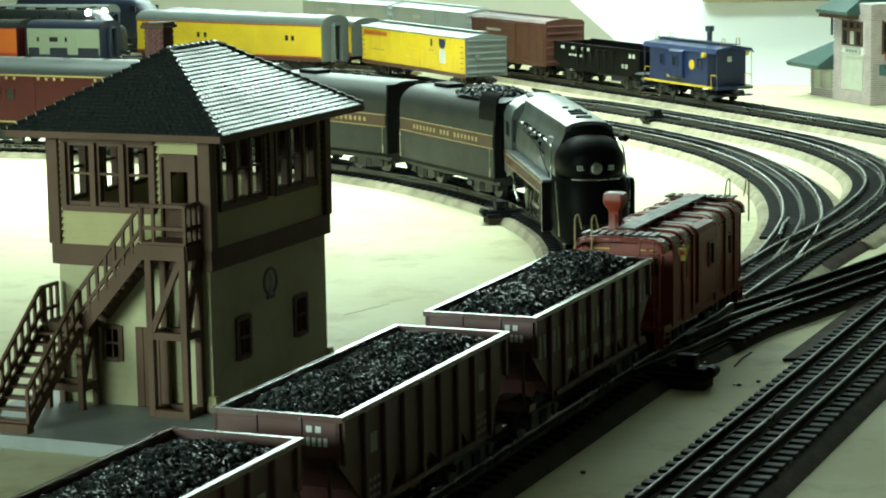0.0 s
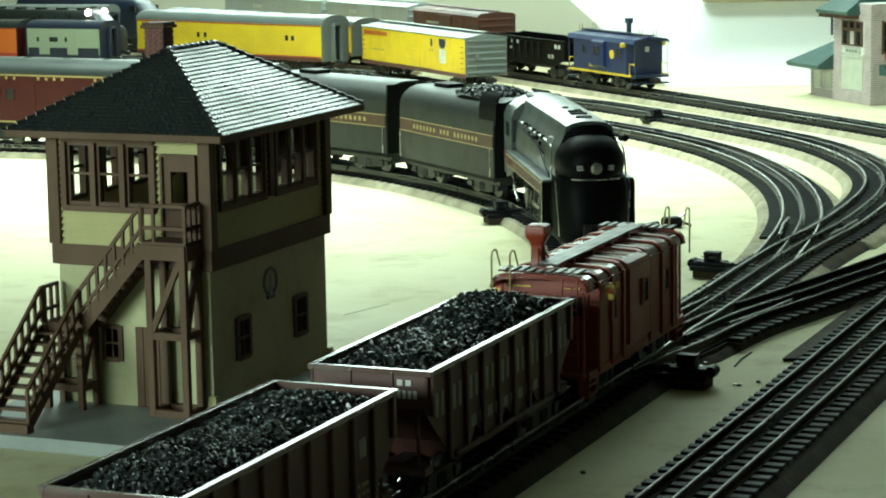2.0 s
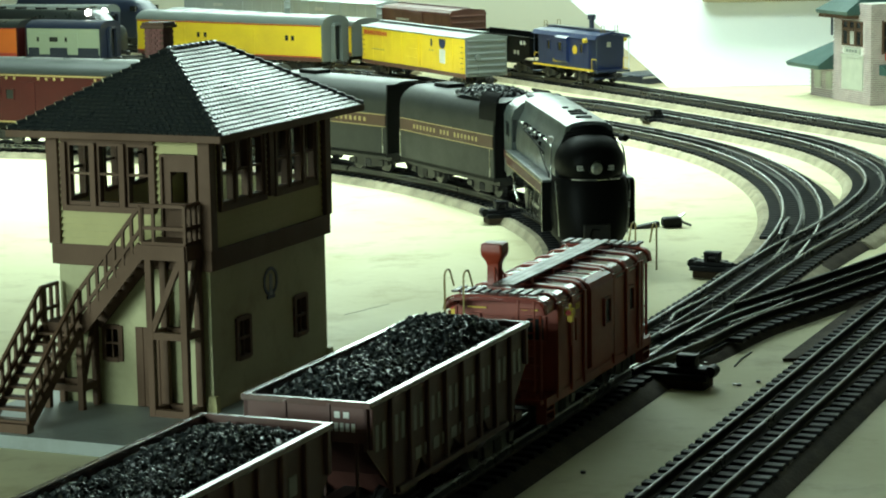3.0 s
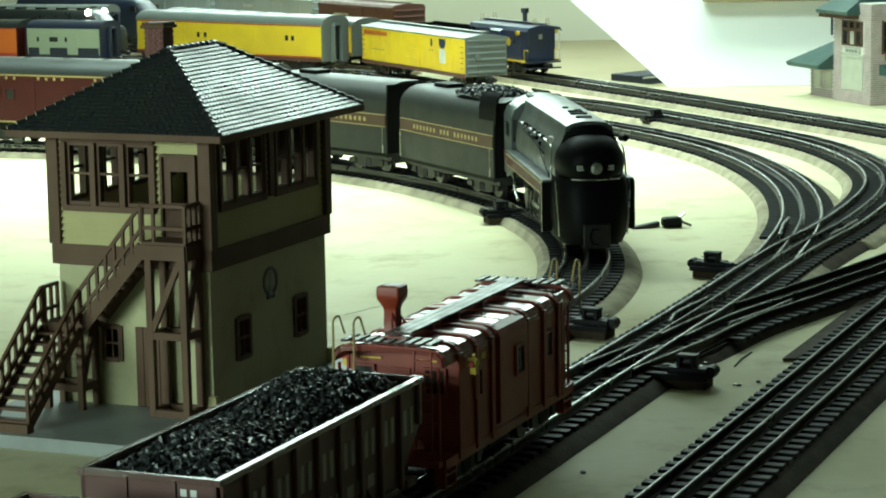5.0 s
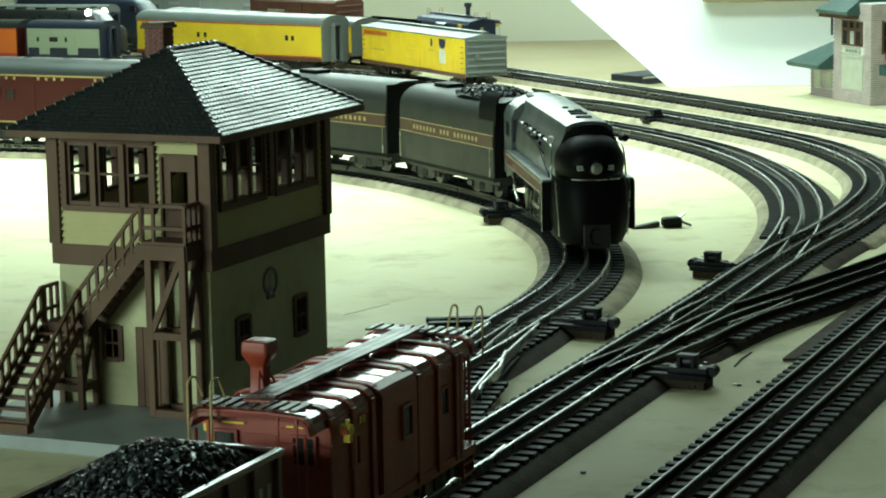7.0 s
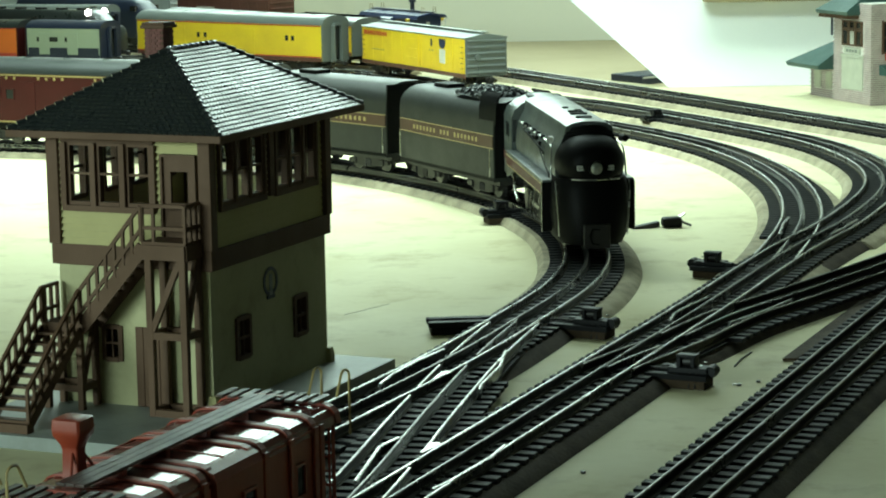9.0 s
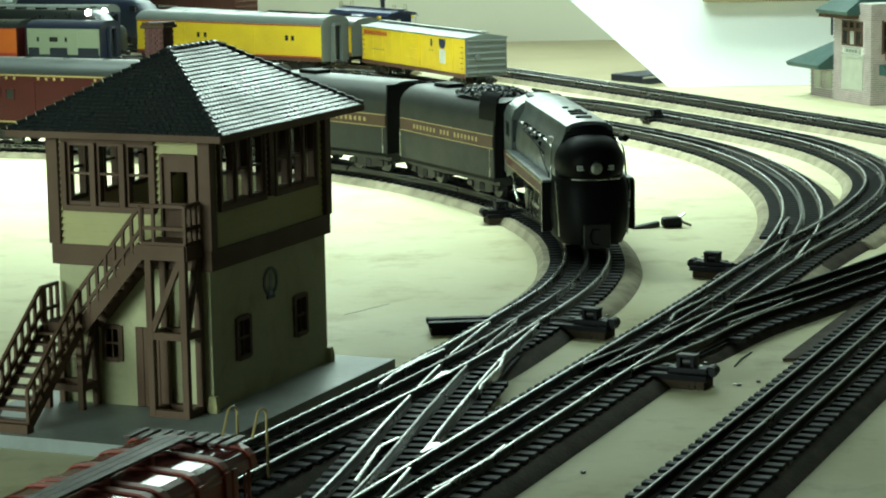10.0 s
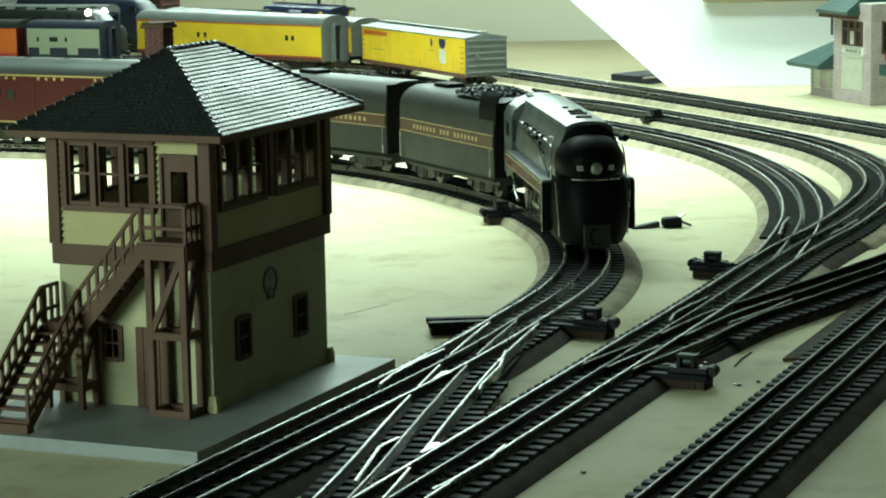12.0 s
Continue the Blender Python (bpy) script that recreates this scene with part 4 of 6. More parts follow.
def stairs(t):
    """The outside stair: an upper landing on braced posts, a flight along the wall, a middle landing, and a flight away from the wall."""
    F, M = 0.1110, 0.0600          # floors of the landings
    x0, x1 = -0.0205, -0.0005
    bar("landing_floor", t, BROWN, ((x0 + x1) / 2, 0.0195, F - 0.0010), (x1 - x0, 0.0290, 0.0020))
    bar("landing_fascia", t, BROWN, (x0 - 0.0008, 0.0195, F - 0.0060), (0.0018, 0.0290, 0.0085))
    for y in (0.0050, 0.0340):
        bar("landing_fascia", t, BROWN, ((x0 + x1) / 2, y, F - 0.0060), (x1 - x0, 0.0016, 0.0085))
    for x in (-0.0190, -0.0026):
        for y in (0.0076, 0.0300):
            bar("post", t, BROWN, (x, y, (F - 0.010 + TZ) / 2), (0.0042, 0.0042, F - 0.010 - TZ), bevel=0.0004)
    for z in (TZ + 0.0022, 0.0560):
        for x in (-0.0190, -0.0026):
            bar("cross_beam", t, BROWN, (x, 0.0188, z), (0.0036, 0.0182, 0.0042))
        for y in (0.0076, 0.0300):
            bar("cross_beam", t, BROWN, (-0.0108, y, z), (0.0122, 0.0036, 0.0042))
    def strut(a, b, w=0.0036, d=0.0030, name="brace", host=None):
        a, b = Vector(a), Vector(b)
        bm = bmesh.new()
        m = Matrix.Translation((a + b) / 2) @ (b - a).to_track_quat("X", "Z").to_matrix().to_4x4()
        box(bm, (0, 0, 0), ((b - a).length, d, w), m)
        part(name, bm, BROWN, host or t)
    strut((-0.0195, 0.0285, 0.0590), (-0.0195, 0.0095, 0.1000))
    strut((-0.0170, 0.0074, 0.0590), (-0.0040, 0.0074, 0.1000))
    # railing of the landing
    def rail(pts, posts, low=0.0080, high=0.0210):
        for a, b in zip(pts, pts[1:]):
            for h in (low, high):
                strut((a[0], a[1], a[2] + h), (b[0], b[1], b[2] + h), 0.0020, 0.0020, "handrail")
        for p in posts:
            bar("baluster", t, BROWN, (p[0], p[1], p[2] + high / 2), (0.0018, 0.0018, high))
    rail([(-0.0195, 0.0335, F), (-0.0195, 0.0055, F), (-0.0010, 0.0055, F)], [(-0.0195, y, F) for y in (0.0333, 0.0260, 0.0055)] + [(-0.0130, 0.0055, F), (-0.0070, 0.0055, F), (-0.0015, 0.0055, F)])
    # upper flight
    y0, y1, n = 0.0340, 0.0765, 10
    for k in range(n):
        y = y0 + (y1 - y0) * (k + 0.5) / n
        z = F + (M - F) * (k + 1) / (n + 1)
        bar("stair_tread", t, BROWN, ((x0 + x1) / 2, y, z - 0.0006), (x1 - x0 - 0.003, (y1 - y0) / n + 0.0012, 0.0012))
    for x in (x0 + 0.0006, x1 - 0.0006):
        strut((x, y0 - 0.001, F - 0.0035), (x, y1 + 0.001, M - 0.0030), 0.0085, 0.0014, "stringer")
    m = lambda u: F + (M - F) * (u - y0) / (y1 - y0)
    rail([(-0.0202, y0, F), (-0.0202, y1, M)], [(-0.0202, y0 + (y1 - y0) * k / 7, m(y0 + (y1 - y0) * k / 7)) for k in range(8)], 0.0070, 0.0205)
    # middle landing on four posts
    yl0, yl1 = 0.0765, 0.1035
    bar("landing_floor", t, BROWN, ((x0 + x1) / 2, (yl0 + yl1) / 2, M - 0.0010), (x1 - x0, yl1 - yl0, 0.0020))
    for x in (x0 + 0.0015, x1 - 0.0020):
        bar("landing_fascia", t, BROWN, (x, (yl0 + yl1) / 2, M - 0.0050), (0.0018, yl1 - yl0, 0.006))
        for y in (yl0 + 0.002, yl1 - 0.002):
            bar("post", t, BROWN, (x, y, (M - 0.002 + TZ) / 2), (0.0038, 0.0038, M - 0.002 - TZ), bevel=0.0004)
        bar("cross_beam", t, BROWN, (x, (yl0 + yl1) / 2, 0.0210), (0.0030, yl1 - yl0 - 0.008, 0.0040))
    for y in (yl0 + 0.002, yl1 - 0.002):
        bar("cross_beam", t, BROWN, ((x0 + x1) / 2, y, 0.0210), (x1 - x0 - 0.0074, 0.0030, 0.0040))
    strut((x0 + 0.003, yl0 + 0.002, 0.0230), (x1 - 0.003, yl0 + 0.002, 0.0570), 0.0030, 0.0026)
    rail([(x1 - 0.002, yl1 - 0.001, M), (x0 + 0.001, yl1 - 0.001, M)], [(x, yl1 - 0.001, M) for x in (x1 - 0.003, x1 - 0.010, x1 - 0.017, x0 + 0.001)], 0.0070, 0.0205)
    # lower flight, away from the wall
    xa, xb, n = x0, -0.0790, 9
    for k in range(n):
        x = xa + (xb - xa) * (k + 0.5) / n
        z = M + (TZ + 0.004 - M) * (k + 1) / (n + 0.5)
        bar("stair_tread", t, BROWN, (x, (yl0 + yl1) / 2, z - 0.0007), (abs(xb - xa) / n + 0.0006, yl1 - yl0 - 0.003, 0.0014))
    bar("stair_foot", t, BROWN, (xb - 0.0006, (yl0 + yl1) / 2, TZ + 0.0026), (0.0070, yl1 - yl0 + 0.002, 0.0052))
    mz = lambda x: M + (TZ + 0.004 - M) * (x - xa) / (xb - xa)
    for y in (yl0 + 0.0006, yl1 - 0.0006):
        strut((xa, y, M - 0.0040), (xb, y, TZ + 0.0030), 0.0060, 0.0014, "stringer")
        rail([(xa, y, M), (xb, y, TZ + 0.004)], [(xa + (xb - xa) * k / 8, y, mz(xa + (xb - xa) * k / 8)) for k in range(9)], 0.0070, 0.0205)


EAVE, CHX, CHY = 0.0180, 0.066, 0.067
tower()
bm = bmesh.new()
box(bm, (0.0445, 0.048, 0.0040), (0.2640, 0.1680, 0.0080), bevel=0.0005)
tagged(part("ground_slab", bm, SLAB, None, m=TOWER), "flat grey plastic slab on which the tower stands", "ground slab", kind="structure")

# ---- the streamlined steam locomotive and its tenders ----
def ride(path, s, length):
    """The pose of a car whose front is s metres along the path and which faces the path's start."""
    a, b = along(path, s + length * 0.2)[0], along(path, s + length * 0.8)[0]
    c, d = (a + b) / 2, a - b
    return pose(c.x, c.y, RT, 0, 0, math.degrees(math.atan2(d.y, d.x)))


def driver(parent, x, s, r):
    bm = bmesh.new()
    y = s * 0.0170
    cyl(bm, (x, y - 0.002, r), (x, y + 0.002, r), r, 28)
    w = part("driving_wheel", bm, LOCOM, parent, smooth=40)
    bm = bmesh.new()
    for k in range(28):
        a0, a1 = 2 * math.pi * k / 28, 2 * math.pi * (k + 1) / 28
        loft(bm, [[(x + q * math.cos(a), y + s * d, r + q * math.sin(a)) for q, d in ((r - 0.0022, 0.0018), (r + 0.0001, 0.0018), (r + 0.0001, 0.0023), (r - 0.0022, 0.0023))] for a in (a0, a1)], caps=False)
    part("tyre", bm, STEEL, w)


def locomotive(m):
    t = thing("steam_locomotive", "black streamlined steam locomotive with tuscan stripe, standing", "locomotive", m)
    half = [(0.0270, 0.050), (0.0285, 0.062), (0.0278, 0.073), (0.0258, 0.0810), (0.0226, 0.0880), (0.0205, 0.0915), (0.0200, 0.0960), (0.0188, 0.0992), (0.0150, 0.1016), (0.0080, 0.1032)]
    prof = half + [(0, 0.1036)] + [(-y, z) for y, z in half[::-1]]
    bm = bmesh.new()
    loft(bm, [[(x, y * k, 0.05 + (z - 0.05) * (1 + q)) for y, z in prof] for x, k, q in ((-0.125, 1.03, 0.0), (-0.05, 1.02, 0.0), (0.08, 1.0, 0.0), (0.146, 0.99, -0.01), (0.152, 0.985, -0.02))])
    part("boiler_casing", bm, BOILER, t, "satin black boiler casing", smooth=35)
    # bullet nose
    bm = bmesh.new()
    rings = []
    for k in range(11):
        a = math.pi / 2 * k / 10
        r, x = max(0.03, math.cos(a) ** 0.8), 0.150 + 0.034 * math.sin(a)
        rings.append([(x, 0.0285 * r * math.cos(b), 0.0690 + 0.0265 * r * math.sin(b) * (1.0 if math.sin(b) > 0 else 0.85)) for b in [2 * math.pi * j / 36 for j in range(36)]])
    loft(bm, rings)
    nose = part("nose", bm, LOCOM, t, "rounded black bullet nose", smooth=60)
    # hood grille over the nose
    bm = bmesh.new()
    for k in range(5):
        z = 0.0890 + k * 0.0026
        w = (0.0218, 0.0210, 0.0198, 0.0178, 0.0148)[k]
        pts = [(0.1635 - 0.010 * abs(u) ** 2.2 - k * 0.0008, w * u, z - 0.004 * abs(u) ** 2) for u in (-1, -0.8, -0.6, -0.4, -0.2, 0, 0.2, 0.4, 0.6, 0.8, 1)]
        tube(bm, pts, 0.0017, 6)
    part("hood_grille", bm, LOCOM, t, "black slatted hood over the nose", smooth=50)
    bm = bmesh.new()
    cyl(bm, (0.176, 0, 0.0680), (0.1870, 0, 0.0680), 0.0066, 24, 0.0060)
    hl = part("headlight", bm, LOCOM, nose, smooth=40)
    bm = bmesh.new()
    bmesh.ops.create_uvsphere(bm, u_segments=20, v_segments=10, radius=0.0050, matrix=Matrix.Translation((0.1868, 0, 0.0680)) @ Matrix.Diagonal((0.5, 1, 1, 1)))
    part("headlight_lens", bm, LENS, t, "grey glass headlight lens", smooth=60)
    for s in (-1, 1):
        bm = bmesh.new()
        box(bm, (0.1806, s * 0.0112, 0.0680), (0.004, 0.0072, 0.0040), bevel=0.0004)
        nb = part("number_board", bm, WHITEP, t, "white number board")
        letters(nb, LOCOM, s * 0.0112 - 0.0028, s * 0.0112 + 0.0028, 0.0680, 0.0016, 0.1827, 4, axis="y", name="number_bars", seed=9, fill=0.4)
    bm = bmesh.new()
    tube(bm, [(0.160 + 0.0285 * math.cos(a), 0.0300 * math.sin(a), 0.0592) for a in [radians(-40 + 8 * k) for k in range(11)]], 0.0006, 6)
    part("nose_handrail", bm, STEEL, t, "thin bright nose handrail", smooth=60)
    # pilot shroud
    plan = [(0.128, 0.0330), (0.158, 0.0325), (0.172, 0.0280), (0.181, 0.0180), (0.185, 0.0080)]
    plan = plan + [(x, -y) for x, y in plan[::-1]]
    bm = bmesh.new()
    loft(bm, [[(0.12 + (x - 0.12) * k, y * j, z) for x, y in plan] for z, k, j in ((0.006, 1.02, 0.80), (0.013, 1.03, 0.92), (0.030, 1.0, 0.97), (0.050, 0.96, 0.95), (0.058, 0.90, 0.90))])
    part("pilot_shroud", bm, LOCOM, t, "black front skirt", smooth=50)
    bm = bmesh.new()
    box(bm, (0.1865, 0, 0.0135), (0.004, 0.0215, 0.0195), bevel=0.0008)
    cd = part("coupler_door", bm, TRUCKM, t, "dull grey coupler door")
    bm = bmesh.new()
    tube(bm, [(0.1892, 0.0020, 0.019), (0.1895, -0.004, 0.020), (0.1895, -0.006, 0.014), (0.1892, -0.004, 0.008), (0.1890, 0.0015, 0.007)], 0.0006, 6)
    part("door_ring", bm, LOCOM, cd, smooth=60)
    for s in (-1, 1):
        bm = bmesh.new()
        tube(bm, [(0.166, s * 0.0300, 0.0560), (0.171, s * 0.0298, 0.045), (0.170, s * 0.0280, 0.012)], 0.0006, 6)
        part("pilot_handrail", bm, STEEL, t, smooth=60)
        # running board with stripe
        bm = bmesh.new()
        box(bm, (0.012, s * 0.0320, 0.0535), (0.270, 0.0115, 0.0030), bevel=0.0006)
        part("running_board", bm, BOILER, t, "shiny black running board")
        bm = bmesh.new()
        prism_y(bm, [(-0.125, 0.052), (0.147, 0.052), (0.147, 0.0415), (-0.06, 0.0415), (-0.125, 0.030)], s * 0.0355, s * 0.0373)
        sk = part("skirt", bm, LOCOB, t)
        bar("stripe", sk, TUSC, (0.012, s * 0.0376, 0.0470), (0.266, 0.0006, 0.0076), "tuscan red stripe")
        for z in (0.0427, 0.0513):
            bar("stripe_edge", sk, GOLD, (0.012, s * 0.0377, z), (0.266, 0.0007, 0.0007))
        bar("front_panel", t, LOCOM, (0.1465, s * 0.0340, 0.0330), (0.0016, 0.0080, 0.0400))
        bar("panel_edge", t, STEEL, (0.1470, s * 0.0383, 0.0330), (0.0012, 0.0006, 0.0410))
        # boiler handrail on stanchions, with pipes
        bm = bmesh.new()
        tube(bm, [(-0.090, s * 0.0285, 0.0830), (0.13, s * 0.0285, 0.0830), (0.143, s * 0.0295, 0.0800), (0.147, s * 0.0305, 0.0700), (0.148, s * 0.0310, 0.0560)], 0.0008, 8)
        part("boiler_handrail", bm, STEEL, t, "bright handrail along the boiler", smooth=60)
        for k in range(7):
            rod("stanchion", t, STEEL, (-0.08 + k * 0.034, s * 0.0255, 0.0826), (-0.08 + k * 0.034, s * 0.0288, 0.0830), 0.0009)
        for k, (x, z) in enumerate(((-0.02, 0.080), (0.01, 0.079), (0.035, 0.081), (0.06, 0.078))):
            bm = bmesh.new()
            box(bm, (x, s * 0.0275, z - 0.002), (0.007, 0.004, 0.004), bevel=0.0008)
            part("valve", bm, LOCOM, t)
        for x0, z0, x1, z1 in ((-0.065, 0.0790, 0.030, 0.0775), (-0.010, 0.0770, 0.095, 0.0735), (0.060, 0.0740, 0.125, 0.0600)):
            bm = bmesh.new()
            tube(bm, [(x0, s * 0.0262, z0), (x0 + 0.004, s * 0.0292, z0), (x1 - 0.004, s * 0.0300, z1), (x1, s * 0.0286, z1 - 0.003)], 0.0008, 6)
            part("boiler_pipe", bm, LOCOM, t, smooth=60)
        for x in (-0.045, -0.022, 0.018, 0.052, 0.088):
            bm = bmesh.new()
            cyl(bm, (x, s * 0.0262, 0.0835), (x, s * 0.0300, 0.0845), 0.0017, 8)
            part("pipe_fitting", bm, LOCOM, t, smooth=40)
        bm = bmesh.new()
        cyl(bm, (0.138, s * 0.0290, 0.0870), (0.146, s * 0.0310, 0.0870), 0.0028, 12)
        part("marker_lamp", bm, STEEL if s < 0 else LOCOM, t, smooth=40)
        for k in range(4):
            driver(t, -0.050 + k * 0.0405, s, 0.0150)
        for x in (0.105, 0.140):
            bm = bmesh.new()
            cyl(bm, (x, s * 0.0150, 0.0095), (x, s * 0.0190, 0.0095), 0.0095, 20)
            part("pilot_wheel", bm, STEEL, t, smooth=40)
        for x in (-0.095, -0.130):
            bm = bmesh.new()
            cyl(bm, (x, s * 0.0150, 0.0105), (x, s * 0.0190, 0.0105), 0.0105, 20)
            part("trailing_wheel", bm, STEEL, t, smooth=40)
        bar("side_rod", t, STEEL, (0.0108, s * 0.0215, 0.0140), (0.126, 0.0018, 0.0036), bevel=0.0006)
        bar("main_rod", t, STEEL, (0.060, s * 0.0242, 0.0165), (0.085, 0.0016, 0.0036), bevel=0.0006)
        bm = bmesh.new()
        cyl(bm, (0.098, s * 0.0265, 0.0200), (0.130, s * 0.0265, 0.0200), 0.0085, 18)
        box(bm, (0.114, s * 0.0275, 0.0320), (0.030, 0.012, 0.014), bevel=0.001)
        part("cylinder", bm, LOCOM, t, smooth=40)
        bm = bmesh.new()
        tube(bm, [(-0.10, s * 0.033, 0.040), (-0.085, s * 0.034, 0.022), (-0.06, s * 0.034, 0.016)], 0.0016, 8)
        part("feed_pipe", bm, STEEL, t, "curved bright pipe", smooth=60)
    # vents along the roof
    for x, y, a, b in ((0.128, 0.0, 0.006, 0.0130), (0.103, 0.0, 0.004, 0.0140), (0.090, 0.0, 0.003, 0.0120), (0.078, 0.0, 0.003, 0.0120), (0.066, 0.004, 0.003, 0.0060), (0.036, -0.003, 0.006, 0.0050)):
        bar("roof_vent", t, LOCOM, (x, y, 0.1036 - 0.0003 * (x > 0.12)), (a, b, 0.0022), bevel=0.0006)
    # cab
    bm = bmesh.new()
    cp = [(0.0330, 0.0300), (0.0330, 0.0830), (0.0300, 0.0905), (0.0230, 0.0965), (0.0110, 0.1010), (0, 0.1020)]
    cp = cp + [(-y, z) for y, z in cp[-2::-1]]
    prism(bm, cp, -0.183, -0.120)
    cab = part("cab", bm, BOILER, t, "black cab with rounded roof", smooth=40)
    for s in (-1, 1):
        bm = bmesh.new()
        box(bm, (-0.150, s * 0.0333, 0.0720), (0.022, 0.0010, 0.013))
        part("cab_window", bm, GLASSD, cab)
        bm = bmesh.new()
        box(bm, (-0.1195, s * 0.0300, 0.0720), (0.001, 0.0040, 0.020))
        part("cab_front_window", bm, GLASSD, cab)
        bar("cab_stripe", cab, TUSC, (-0.151, s * 0.0334, 0.0470), (0.062, 0.0008, 0.0064), "tuscan red stripe")
        bar("roof_hatch", cab, LOCOM, (-0.150, s * 0.012, 0.1012), (0.022, 0.006, 0.0016))
    bar("frame", t, LOCOM, (0.0, 0, 0.0270), (0.32, 0.026, 0.020))
    # the model is shorter than true scale: close up everything behind the pilot
    for ob in t.children_recursive:
        round_part = ob.name.split(".")[0] in ("driving_wheel", "tyre", "trailing_wheel")
        vs = ob.data.vertices
        c = sum(v.co.x for v in vs) / len(vs)
        for v in vs:
            if round_part:
                v.co.x += -0.243 * min(0.0, c - 0.1)
            elif v.co.x < 0.1:
                v.co.x = 0.1 - (0.1 - v.co.x) * 0.757
    return t


def tender(m, label, coal):
    t = thing("tender", label, "tender", m)
    L = 0.205
    h, w = L / 2, 0.0325
    hp = [(w, 0.0170), (w, 0.0720), (w - 0.0010, 0.0790), (w - 0.0050, 0.0855), (w - 0.0120, 0.0905), (w - 0.0200, 0.0930)]
    prof = hp + [(-y, z) for y, z in hp[::-1]]
    bm = bmesh.new()
    prism(bm, prof, -h, h)
    part("tank", bm, TENDER, t, "black rounded water tank", smooth=35)
    for s in (-1, 1):
        bar("stripe", t, STRIPE, (0, s * (w + 0.0003), 0.0545), (L - 0.002, 0.0006, 0.0110), "tuscan red stripe")
        for z in (0.0485, 0.0605):
            bar("stripe_edge", t, GOLD, (0, s * (w + 0.0004), z), (L - 0.002, 0.0008, 0.0007))
        letters(t, GOLD, -0.072, 0.072, 0.0545, 0.0044, s * (w + 0.0006), 19, side=s, skip=(7, 11), seed=12, fill=0.45)
        for z in (0.0195,):
            bar("rivet_strip", t, LOCOM, (0, s * (w + 0.0003), z), (L - 0.002, 0.0006, 0.0030))
        for e in (-1, 1):
            rod("grab_iron", t, STEEL, (e * (h - 0.004), s * (w + 0.0022), 0.022), (e * (h - 0.004), s * (w + 0.0022), 0.048), 0.0005)
    bar("bulkhead", t, LOCOM, (h + 0.0006, 0, 0.0560), (0.0016, 2 * w - 0.002, 0.070))
    if coal:
        fp = [(w - 0.0002, 0.070), (w - 0.0006, 0.0860), (w - 0.0030, 0.0960), (w - 0.0080, 0.1000), (w - 0.0090, 0.0985), (w - 0.0045, 0.0945), (w - 0.0022, 0.0850), (w - 0.0020, 0.070)]
        for s in (-1, 1):
            bm = bmesh.new()
            prism(bm, [(s * y, z) for y, z in fp], h - 0.030, h + 0.004)
            part("coal_guard", bm, LOCOM, t, "curved coal guard", smooth=40)
        coal_heap(t, 0.075, 0.048, 0.0945, [(0.0, 0.004, 0.04)], 0.0026, 420, 21, x0=0.040)
    bar("hatch", t, LOCOM, (-0.055, 0, 0.0950), (0.030, 0.020, 0.004), bevel=0.001)
    bar("deck", t, TRUCKM, (0, 0, 0.0150), (L - 0.004, 0.050, 0.004))
    for e in (-1, 1):
        truck(t, e * (h - 0.040), wb=0.044, r=0.0092)
        coupler(t, e * h, e)
    return t


LS = nearest(PATH_TOWER, 0.112, 1.872)
locomotive(ride(PATH_TOWER, LS, 0.304) @ pose(-0.038, 0, 0))
tender(ride(PATH_TOWER, LS + 0.333, 0.205), "black tender with tuscan stripe and coal, behind the locomotive", True)
tender(ride(PATH_TOWER, LS + 0.333 + 0.240, 0.205), "black auxiliary water tender with tuscan stripe", False)

